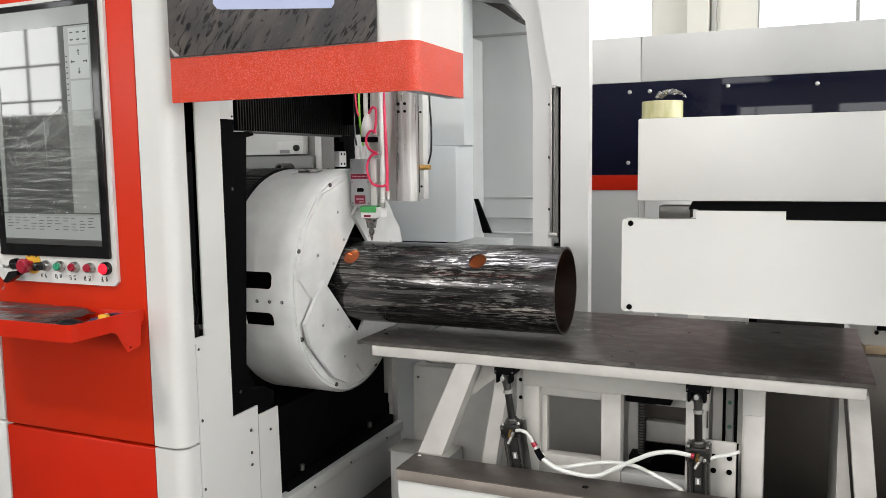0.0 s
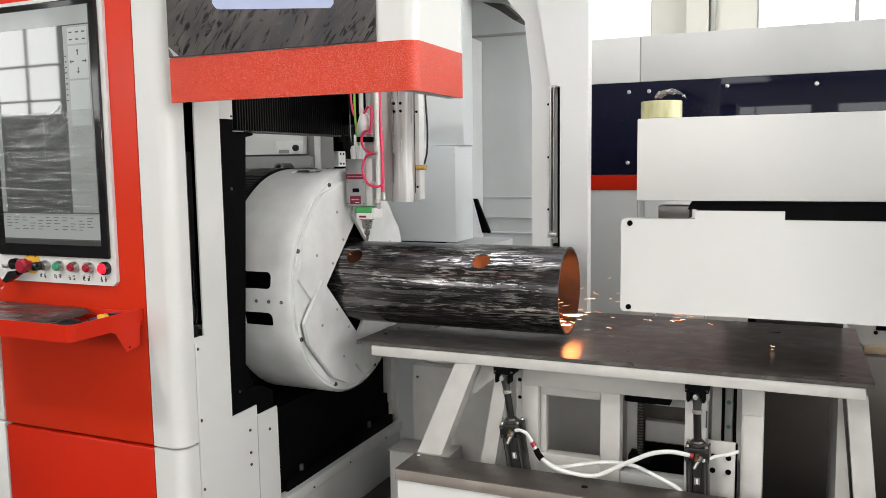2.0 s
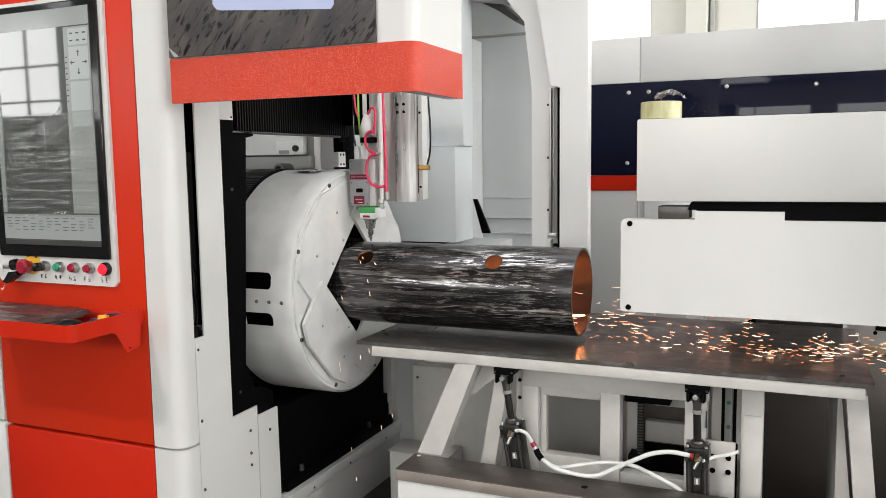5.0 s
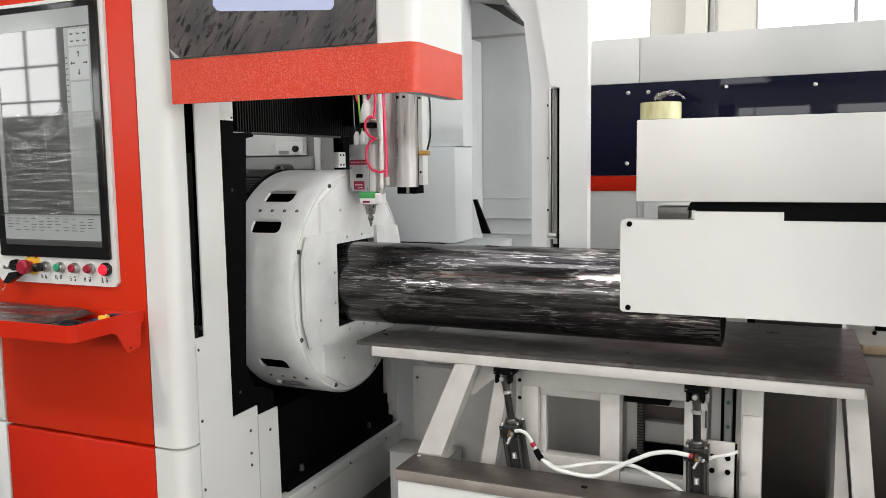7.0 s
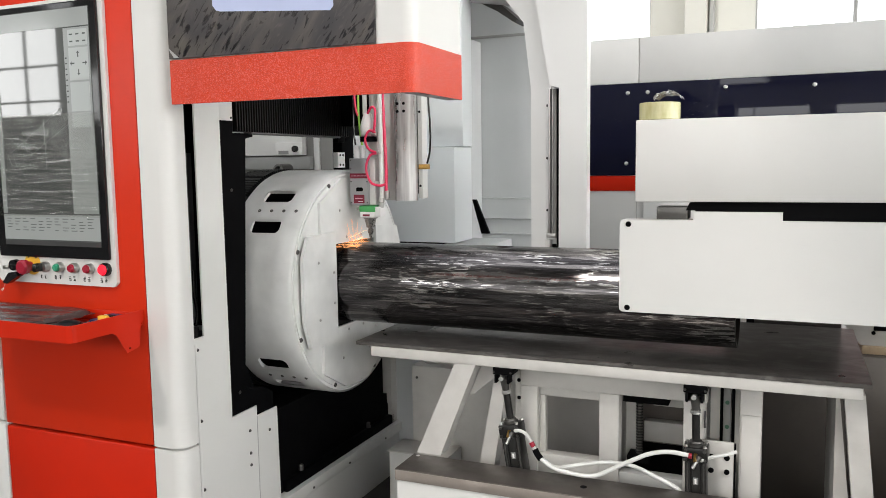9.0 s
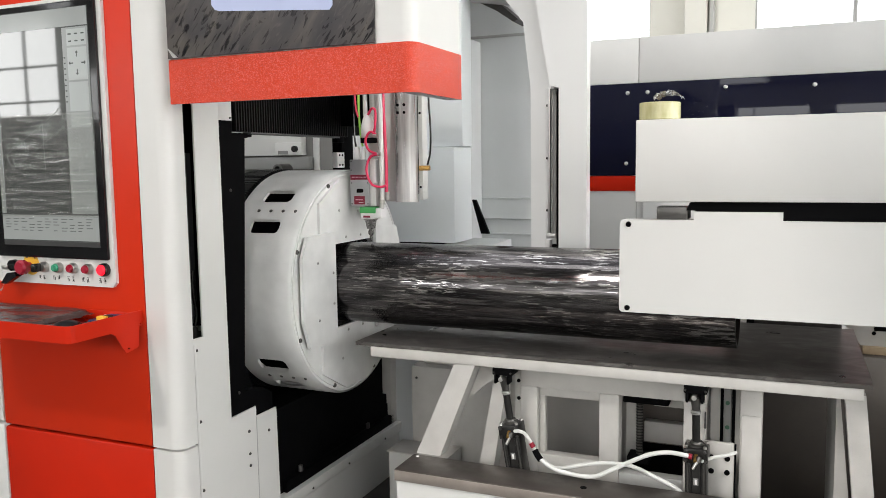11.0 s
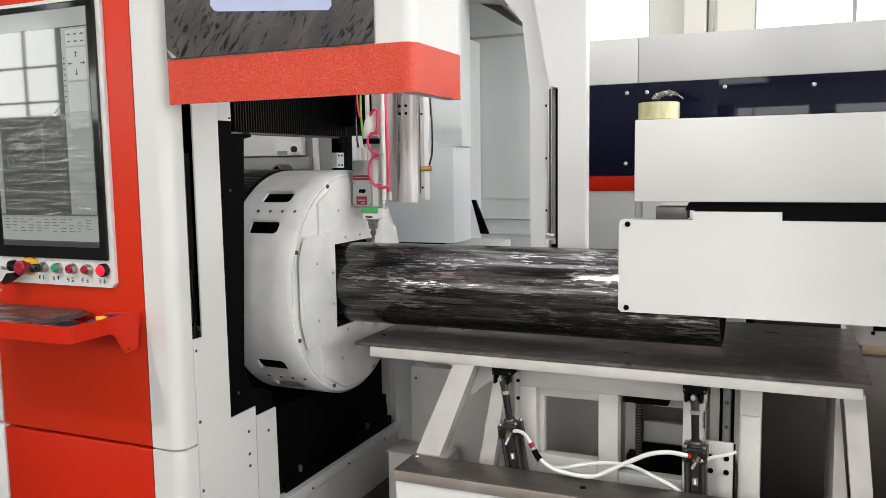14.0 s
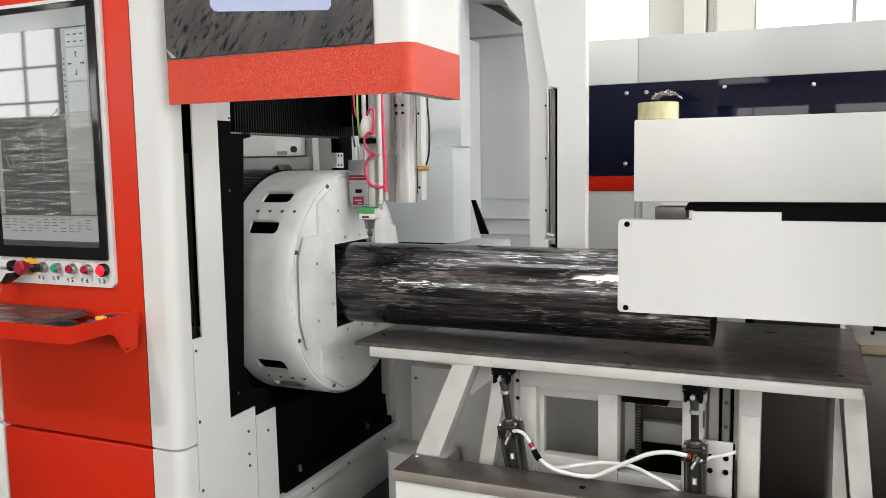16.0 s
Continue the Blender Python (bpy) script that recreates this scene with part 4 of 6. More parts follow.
    slide = prism("slide_cover", [(-1.462, 2.96), (-1.462, 2.90), (-1.452, 2.888), (-1.405, 2.884), (-1.395, 2.888), (-1.372, 2.90), (-1.371, 2.92), (-1.405, 2.99), (-1.46, 2.99)], "z", 1.402, 2.0, WRAPPED, h, 0.002, "film-wrapped aluminium slide cover")
    for x in (-1.441, -1.412):
        for z in (1.755, 1.785):
            turned("hole", (x, 2.888, z), (x, 2.8825, z), [(0, 0.006), (1, 0.006), (1, 0.004)], BLACK, slide, n=16)
    box("side_strip", (-1.352, -1.333), (2.95, 3.0), (1.405, 2.0), WHITE, h, 0.002)
    for z in (1.46, 1.75):
        screw((-1.345, 2.95, z), (0, -1, 0), 0.005, BLACK, h)
    box("brass_fitting", (-1.352, -1.31), (2.93, 2.955), (1.525, 1.545), BRASS, h, 0.003, "brass fitting")
    hose("black_hose", [(-1.315, 2.94, 1.545), (-1.302, 2.94, 1.60), (-1.300, 2.94, 1.70), (-1.306, 2.94, 1.80), (-1.308, 2.94, 2.0)], 0.004, BLACK_GLOSS, h)
    for x in (-1.633, -1.605):
        turned("plug", (x, 2.87, 1.571), (x, 2.87, 1.625), [(0, 0.010), (0.7, 0.012), (1, 0.007)], PALE, h, n=16)
    hose("wire", [(-1.633, 2.87, 1.62), (-1.640, 2.87, 1.68), (-1.640, 2.87, 1.8), (-1.635, 2.87, 2.0)], 0.004, BLACK_GLOSS, h)
    hose("wire", [(-1.605, 2.87, 1.62), (-1.612, 2.865, 1.68), (-1.618, 2.865, 1.8), (-1.612, 2.87, 2.0)], 0.0045, LIME, h)
    hose("pink_hose", [(-1.635, 2.86, 2.0), (-1.634, 2.86, 1.84), (-1.628, 2.86, 1.77), (-1.62, 2.86, 1.745)], 0.004, PINK_HOSE, h)
    hose("pink_hose", [(-1.578, 2.85, 1.752), (-1.558, 2.845, 1.775), (-1.543, 2.845, 1.765), (-1.545, 2.845, 1.71), (-1.553, 2.845, 1.672)], 0.005, PINK_HOSE, h)
    hose("pink_hose", [(-1.548, 2.845, 1.672), (-1.572, 2.84, 1.682), (-1.590, 2.835, 1.65), (-1.575, 2.835, 1.61), (-1.535, 2.845, 1.592)], 0.005, PINK_HOSE, h)
    hose("pink_hose", [(-1.540, 2.845, 1.592), (-1.572, 2.835, 1.58), (-1.588, 2.83, 1.53), (-1.570, 2.835, 1.475), (-1.535, 2.845, 1.462), (-1.512, 2.85, 1.468)], 0.005, PINK_HOSE, h)
    hose("pink_hose", [(-1.500, 2.87, 1.43), (-1.498, 2.87, 1.55), (-1.505, 2.87, 1.75), (-1.51, 2.87, 2.0)], 0.0065, PINK_HOSE, h)
    hose("white_hose", [(-1.525, 2.86, 1.385), (-1.521, 2.86, 1.45), (-1.521, 2.86, 1.7), (-1.521, 2.86, 2.0)], 0.009, WHITE_HOSE, h)
    turned("hose_nut", (-1.527, 2.86, 1.372), (-1.525, 2.86, 1.41), [(0, 0.010), (0.5, 0.010), (0.6, 0.013), (1, 0.012)], STEEL, h, n=16)
    turned("hose_nut", (-1.497, 2.87, 1.41), (-1.497, 2.87, 1.44), [(0, 0.010), (1, 0.010)], STEEL, h, n=16)
    for x, z in ((-1.553, 1.668), (-1.537, 1.594), (-1.545, 1.472)):
        rod("push_fitting", (x - 0.008, 2.845, z), (x + 0.014, 2.845, z), 0.007, STEEL, h)
    org = ORG[h]
    for ob in h.children_recursive:
        ys = min(v.co.y for v in ob.data.vertices) + org.y
        if ob.name.startswith("nozzle"):
            ys = 2.853
        k = ys / 2.9 - 1
        xc = sum(v.co.x for v in ob.data.vertices) / len(ob.data.vertices) + org.x
        zc = sum(v.co.z for v in ob.data.vertices) / len(ob.data.vertices) + org.z
        d = Vector((xc * k, 0, (zc - 1.55) * k))
        for v in ob.data.vertices:
            v.co += d
    return h


def slide_stop():
    s = thing("slide_column", (-1.42, 3.03, 1.39), "black slide rail behind the cutting head", "slide rail")
    box("rail", (-1.50, -1.412), (3.004, 3.08), (1.43, 2.2), BLACK, s, 0.003)
    box("carriage_beam", (-1.80, -1.46), (3.08, 3.2), (1.72, 2.2), BLACK, s, 0.003)
    box("rail_lug", (-1.455, -1.443), (2.998, 3.004), (1.432, 1.46), STEEL, s, 0.001)


# ---- loading table ----
def loading_table():
    t = thing("loading_table", (-0.6, 3.0, 0), "loading table with dark steel plate on a white welded frame", "table")
    prism("plate", [(-1.483, 2.605), (0.239, 2.594), (0.241, 3.445), (-1.483, 3.46)], "z", 0.880, 0.893, PLATE, t, 0.002, "dark hot-rolled steel plate")
    box("front_rail", (-1.419, 0.217), (2.600, 2.66), (0.842, 0.879), OFFWHITE, t, 0.003, "white front rail")
    box("rear_rail", (-1.419, 0.217), (3.38, 3.44), (0.842, 0.879), OFFWHITE, t, 0.003)
    for x in (-1.419, -0.84, -0.3, 0.157):
        box("cross_rail", (x, x + 0.06), (2.66, 3.38), (0.842, 0.878), OFFWHITE, t, 0.003)
    # face frame under the plate
    y0, y1 = 2.72, 2.78
    box("top_beam", (-0.872, -0.23), (y0, y1), (0.752, 0.842), OFFWHITE, t, 0.003)
    box("upright", (-0.872, -0.812), (y0, y1), (0.40, 0.752), OFFWHITE, t, 0.003)
    box("upright", (-0.588, -0.52), (y0, y1), (0.40, 0.752), OFFWHITE, t, 0.003)
    box("upright", (-0.305, -0.235), (y0, y1), (0.36, 0.842), OFFWHITE, t, 0.003)
    box("inner_frame", (-0.812, -0.588), (y0 + 0.03, y1), (0.715, 0.752), OFFWHITE, t, 0.002)
    box("inner_frame", (-0.812, -0.79), (y0 + 0.03, y1), (0.5, 0.715), OFFWHITE, t, 0.002)
    box("lower_beam", (-0.812, -0.588), (y0 + 0.01, y1), (0.42, 0.505), OFFWHITE, t, 0.003)
    box("lower_beam", (-0.52, -0.305), (y0 + 0.01, y1), (0.40, 0.475), GREY, t, 0.003)
    box("back_panel", (-0.9, -0.55), (3.1, 3.11), (0.3, 0.84), GREY_SHEET, t, 0.001, "grey sheet behind the frame")
    box("mid_bar", (-0.47, -0.305), (2.95, 2.99), (0.521, 0.597), OFFWHITE, t, 0.002)
    box("mid_bar", (-0.42, -0.305), (2.845, 2.885), (0.69, 0.735), OFFWHITE, t, 0.002)
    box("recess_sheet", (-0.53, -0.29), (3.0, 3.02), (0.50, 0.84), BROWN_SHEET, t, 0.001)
    # black sheet stands in for the shade low in the recess
    box("recess_shade_sheet", (-0.53, -0.29), (3.0, 3.02), (0.35, 0.499), BLACK, t, 0.001)
    box("side_sheet", (-0.52, -0.485), (2.86, 2.95), (0.47, 0.70), OFFWHITE, t, 0.001)
    # screw jack
    sc = rod("screw_shaft", (-0.462, 2.80, 0.52), (-0.462, 2.80, 0.75), 0.010, DARK_STEEL, t, "threaded steel lifting screw")
    for i in range(21):
        turned("thread", (-0.462, 2.80, 0.53 + 0.0102 * i), (-0.462, 2.80, 0.5365 + 0.0102 * i), [(0, 0.009), (0.3, 0.0125), (0.7, 0.0125), (1, 0.009)], CYLINDER, sc, n=16)
    box("jack_block", (-0.515, -0.36), (2.77, 2.84), (0.715, 0.75), BLACK, t, 0.003)
    box("jack_nut", (-0.50, -0.425), (2.77, 2.84), (0.50, 0.525), BLACK, t, 0.003)
    # right-hand guide upright
    box("guide_plate", (-0.225, -0.125), (2.79, 2.82), (0.36, 0.842), OFFWHITE, t, 0.002)
    # black strips paint the shading along both sides of the rail
    for x in (-0.1885, -0.1515):
        box("rail_shade_strip", (x - 0.005, x + 0.005), (2.783, 2.789), (0.60, 0.83), BLACK, t, 0.001)
    box("slot", (-0.238, -0.233), (2.716, 2.7195), (0.669, 0.727), SLOTGREY, t, 0.001)
    gr = box("guide_rail", (-0.182, -0.158), (2.77, 2.789), (0.60, 0.83), RAILGREY, t, 0.002, "grey linear guide rail with green plugs")
    for z in (0.665, 0.748, 0.82):
        turned("rail_plug", (-0.170, 2.772, z), (-0.170, 2.7685, z), [(0, 0.0075), (1, 0.007), (1, 0.004)], PLUG_GREEN, gr, n=16)
    cp = box("carriage_plate", (-0.24, -0.142), (2.70, 2.716), (0.36, 0.634), OFFWHITE, t, 0.004, "white carriage plate with holes")
    box("plate_gap", (-0.1415, -0.1365), (2.702, 2.714), (0.36, 0.630), BLACK, t, 0)
    for x in (-0.212, -0.163):
        for z in (0.535, 0.582):
            turned("hole", (x, 2.702, z), (x, 2.697, z), [(0, 0.009), (1, 0.009), (1, 0.007)], BLACK, cp, n=18)
    box("upright", (-0.128, -0.060), (2.72, 2.79), (0.30, 0.842), OFFWHITE, t, 0.003)
    box("upright_cover", (-0.122, -0.062), (2.713, 2.719), (0.30, 0.728), OFFWHITE, t, 0.002)
    # legs
    prism("leg", [(0.170, 0.842), (0.228, 0.842), (0.315, 0.0), (0.252, 0.0)], "y", 2.66, 2.73, OFFWHITE, t, 0.004, "splayed white leg")
    prism("leg", [(0.152, 0.842), (0.160, 0.842), (0.205, 0.4), (0.175, 0.0), (0.155, 0.0)], "y", 2.73, 3.3, OFFWHITE, t, 0.002)
    prism("leg", [(-0.962, 0.842), (-0.915, 0.842), (-0.93, 0.70), (-0.985, 0.35), (-1.045, 0.35), (-0.975, 0.73)], "y", 2.70, 2.77, OFFWHITE, t, 0.003, "splayed white leg")
    box("hole_strip", (-0.90, -0.872), (2.74, 2.78), (0.50, 0.842), OFFWHITE, t, 0.002)
    for z in (0.70, 0.765, 0.81):
        turned("hole", (-0.886, 2.742, z), (-0.886, 2.738, z), [(0, 0.007), (1, 0.007), (1, 0.005)], BLACK, t, n=14)
    prism("diagonal_strut", [(-1.082, 0.842), (-1.003, 0.842), (-1.142, 0.495), (-1.236, 0.495)], "y", 2.60, 2.68, OFFWHITE, t, 0.004, "white square-tube diagonal strut")
    prism("strut_gusset", [(-1.02, 0.842), (-0.885, 0.842), (-0.895, 0.805), (-0.965, 0.778), (-1.005, 0.745), (-1.035, 0.715), (-1.06, 0.71)], "y", 2.6805, 2.72, OFFWHITE, t, 0.004)


def air_cylinder(name, top, y, ztop, lean, group):
    """A cylinder that hangs from its clevis and leans by some degrees."""
    c = thing(name, (top, y, ztop), "black pneumatic cylinder with steel rod under the table", "air cylinder", group)
    x = top
    pin = Vector((top, y, ztop - 0.01))
    leaning = []

    def keep(ob):
        leaning.append(ob)
        return ob
    z1 = ztop - 0.17
    z2, z3 = z1 - 0.047, z1 - 0.29
    for sx in (-1, 1):
        keep(box("barrel_wall", (x + sx * 0.024 - 0.009, x + sx * 0.024 + 0.009), (y - 0.031, y + 0.03), (z3, z2), CYLINDER, c, 0.003))
        keep(rod("tie_rod", (x + sx * 0.0245, y - 0.0335, z3), (x + sx * 0.0245, y - 0.0335, z2), 0.0032, DARK_STEEL, c))
    keep(box("barrel", (x - 0.0148, x + 0.0148), (y - 0.026, y + 0.028), (z3, z2), CYLINDER, c, 0.003))
    cap = keep(box("end_cap", (x - 0.038, x + 0.038), (y - 0.036, y + 0.036), (z2, z1), CYLINDER, c, 0.005))
    for sx in (-0.029, 0.029):
        for z in (z2 + 0.009, z1 - 0.009):
            keep(screw((x + sx, y - 0.036, z), (0, -1, 0), 0.0055, DARK_STEEL, cap))
        for sy in (-0.027, 0.027):
            keep(turned("corner_nut", (x + sx, y + sy, z1), (x + sx, y + sy, z1 + 0.007), [(0, 0.006), (1, 0.0055)], STEEL, cap, n=6))
    keep(bars("maker_plate", x - 0.008, x + 0.008, z2 - 0.075, z2 - 0.052, y - 0.0265, RAILGREY, c))
    keep(bars("maker_mark", x - 0.003, x + 0.003, z2 - 0.072, z2 - 0.056, y - 0.0285, PALE, c))
    keep(turned("gland", (x, y, z1), (x, y, z1 + 0.016), [(0, 0.026), (0.5, 0.026), (0.55, 0.021), (1, 0.019)], DARK_STEEL, c, n=28))
    a, b = Vector((x, y, z1 + 0.01)), pin
    keep(rod("rod_sleeve", a, a.lerp(b, 0.64), 0.0125, CYLINDER, c, "dark rod"))
    keep(turned("lock_nut", a.lerp(b, 0.62), a.lerp(b, 0.71), [(0, 0.0135), (0.2, 0.0165), (0.45, 0.0165), (0.5, 0.013), (0.6, 0.0165), (0.9, 0.0165), (1, 0.0135)], SILVER, c, n=20))
    keep(turned("rod_eye", a.lerp(b, 0.70), b + Vector((0, 0, 0.004)), [(0, 0.012), (0.5, 0.0145), (0.8, 0.016), (1, 0.010)], DARK_STEEL, c, n=20))
    keep(rod("air_fitting", (x + 0.002, y - 0.034, z1 - 0.020), (x + 0.002, y - 0.058, z1 - 0.034), 0.0065, BRASS, c))
    keep(rod("air_fitting", (x + 0.010, y - 0.050, z1 - 0.030), (x - 0.006, y - 0.060, z1 - 0.058), 0.0055, STEEL, c))
    keep(rod("fitting_nut", (x + 0.014, y - 0.046, z1 - 0.020), (x + 0.008, y - 0.052, z1 - 0.036), 0.0085, DARK_STEEL, c))
    tilt = Matrix.Translation(pin - ORG[c]) @ Matrix.Rotation(radians(-lean), 4, "Y") @ Matrix.Translation(ORG[c] - pin)
    for ob in leaning:
        ob.data.transform(tilt)
    br = box("clevis", (top - 0.036, top + 0.036), (y - 0.02, y + 0.05), (ztop + 0.004, 0.842), BLACK, c, 0.003)
    for dx in (-0.031, 0.031):
        screw((top + dx, y - 0.02, ztop + 0.014), (0, -1, 0), 0.004, DARK_STEEL, br)
    for dx in (-0.025, 0.021):
        box("clevis_cheek", (top + dx - 0.004, top + dx + 0.004), (y - 0.022, y + 0.02), (ztop - 0.026, ztop + 0.004), BLACK, c, 0.002)
    rod("clevis_pin", (top - 0.003, y - 0.030, ztop - 0.008), (top - 0.003, y + 0.02, ztop - 0.008), 0.008, SILVER, c)
    return c


def hoses():
    h = thing("air_hose", (-0.8, 2.6, 0.5), "white air hoses looping between the cylinders", "air hose")
    hose("hose", [(-0.850, 2.58, 0.63), (-0.826, 2.565, 0.637), (-0.806, 2.565, 0.628), (-0.785, 2.565, 0.599), (-0.764, 2.56, 0.565)], 0.006, WHITE_HOSE, h, "white air hose")
    turned("red_collar", (-0.787, 2.564, 0.602), (-0.778, 2.564, 0.588), [(0, 0.0088), (1, 0.0088)], BTN_RED, h, "red collar")
    hose("y_piece", [(-0.772, 2.56, 0.58), (-0.762, 2.556, 0.565), (-0.748, 2.55, 0.552)], 0.011, BLACK, h, "black hose joint")
    hose("hose", [(-0.752, 2.55, 0.557), (-0.704, 2.55, 0.528), (-0.625, 2.55, 0.516), (-0.563, 2.55, 0.521), (-0.502, 2.55, 0.555), (-0.435, 2.55, 0.594), (-0.384, 2.55, 0.620), (-0.326, 2.55, 0.633), (-0.262, 2.55, 0.629)], 0.0072, WHITE_HOSE, h, "white air hose")
    hose("hose", [(-0.752, 2.57, 0.548), (-0.72, 2.60, 0.512), (-0.68, 2.60, 0.516), (-0.604, 2.60, 0.538), (-0.527, 2.60, 0.553), (-0.451, 2.60, 0.552), (-0.376, 2.60, 0.526), (-0.31, 2.60, 0.498), (-0.28, 2.60, 0.47)], 0.0068, WHITE_HOSE, h, "white air hose")
    turned("red_collar", (-0.268, 2.55, 0.629), (-0.258, 2.55, 0.628), [(0, 0.0088), (1, 0.0088)], BTN_RED, h, "red collar")
    hose("hose", [(-0.232, 2.58, 0.606), (-0.201, 2.62, 0.609), (-0.162, 2.62, 0.621), (-0.13, 2.63, 0.632)], 0.0055, WHITE_HOSE, h, "white air hose")


def base_beam():
    b = thing("base_beam", (-0.3, 2.5, 0), "white floor beam capped with a brown steel plate", "base beam")
    box("beam", (-1.236, 1.4), (2.43, 2.57), (0.0, 0.455), WHITE, b, 0.004)
    box("cap_plate", (-1.24, 1.4), (2.424, 2.585), (0.456, 0.497), CAPSTEEL, b, 0.003, "brown-stained steel cap plate")
    # front edge gets its own strip, paler than the cap plate
    box("cap_edge", (-1.238, 1.4), (2.4205, 2.4238), (0.458, 0.494), TAN, b, 0.001, "tan edge of the cap plate")
    for x in (-1.215, -0.59, 0.0):
        turned("hole", (x, 2.50 if x > -1 else 2.565, 0.4965), (x, 2.50 if x > -1 else 2.565, 0.4985), [(0, 0.011 if x > -1 else 0.0065), (1, 0.011 if x > -1 else 0.0065), (1, 0.005)], BLACK if x > -1 else PALE, b, n=18)
    s = thing("valve_cabinet", (-1.42, 3.4, 0), "pale grey sheet-metal box behind the table", "cabinet")
    box("body", (-1.54, -1.0), (3.2, 3.44), (0.0, 0.655), OFFWHITE, s, 0.005)
    box("lid", (-1.50, -1.2), (3.25, 3.44), (0.655, 0.70), OFFWHITE, s, 0.006)
    screw((-1.515, 3.2, 0.60), (0, -1, 0), 0.006, DARK_STEEL, s)
    g = thing("bed_extension", (-1.5, 3.0, 0), "low white bed section beside the machine bed", "machine bed")
    box("floor_plate", (-1.585, -1.3), (3.03, 3.19), (0.306, 0.312), OFFWHITE, g, 0.002)
    box("top_sheet", (-1.585, -1.3), (3.05, 3.19), (0.0, 0.305), WHITE, g, 0.003)


# ---- tube support with its covers ----
def tube_support():
    s = thing("tube_support", (0.5, 2.7, 0), "white box-shaped tube support overhanging the table", "machine cover")
    pts = [(-0.472, 1.085), (1.7, 1.085), (1.7, 1.374), (-0.015, 1.374), (-0.015, 1.399), (-0.261, 1.399), (-0.261, 1.374), (-0.472, 1.372), (-0.480, 1.364), (-0.480, 1.093)]
    lo = prism("lower_cover", pts, "y", 2.50, 2.56, WHITE, s, 0.002, "white lower cover with a tab")
    for x, z in ((-0.453, 1.359), (-0.455, 1.099)):
        turned("plug", (x, 2.505, z), (x, 2.494, z), [(0, 0.0085), (0.7, 0.0085), (1, 0.006)], BLACK, lo, "black round plug", n=24)
    box("upper_cover", (-0.434, 1.7), (2.50, 3.05), (1.428, 1.675), WHITE, s, 0.004, "white upper cover")
    prism("belt_guard", [(-0.285, 1.402), (-0.275, 1.425), (1.7, 1.425), (1.7, 1.36), (-0.20, 1.36), (-0.26, 1.402)], "y", 2.515, 2.72, BLACK, s, 0.003, "black gap guard")
    box("bracket", (-0.372, -0.280), (2.52, 2.60), (1.374, 1.412), DARK_STEEL, s, 0.002, "dull steel bracket")
    # unseen sheets and black body, added to darken the plate and its reflection
    box("shade_sheet_top", (-0.474, 0.045), (2.561, 3.10), (1.294, 1.300), WHITE, s, 0.001)
    box("shade_sheet_back", (-0.474, 1.7), (3.101, 3.107), (1.085, 1.300), WHITE, s, 0.001)
    box("dark_filler_body", (0.05, 1.7), (2.62, 3.095), (1.28, 1.36), BLACK, s, 0.004)
    box("stand", (1.2, 1.7), (2.6, 3.3), (0.0, 1.28), WHITE, s, 0.004)


def tape():
    t = thing("tape_roll", (-0.373, 2.57, 1.675), "roll of yellowed clear packing tape on the white cover", "tape roll")
    turned("tape", (-0.373, 2.565, 1.676), (-0.373, 2.565, 1.728), [(0, 0.042), (0, 0.060), (0.03, 0.0612), (0.97, 0.0612), (1, 0.060), (1, 0.042), (0, 0.042)], TAPE, t, n=56, caps=False)
    turned("core", (-0.373, 2.565, 1.6765), (-0.373, 2.565, 1.7275), [(0, 0.038), (0, 0.0415), (1, 0.0415), (1, 0.038), (0, 0.038)], WOOD, t, n=40, caps=False)
    bm = bmesh.new()
    bmesh.ops.create_grid(bm, x_segments=14, y_segments=10, size=0.5)
    for v in bm.verts:
        x, y = v.co.x, v.co.y
        v.co = Vector((-0.345 + x * 0.085, 2.545 + 0.075 * y + 0.012 * noise.noise(Vector((x * 7, y * 7, 0))), 1.735 + 0.026 * (1 - 3.2 * x * x) * (1 - 1.5 * y * y) + 0.012 * noise.noise(Vector((x * 9, y * 9, 3)))))
    part("loose_film", bm, CLEAR, t, "crumpled clear film", smooth=True)


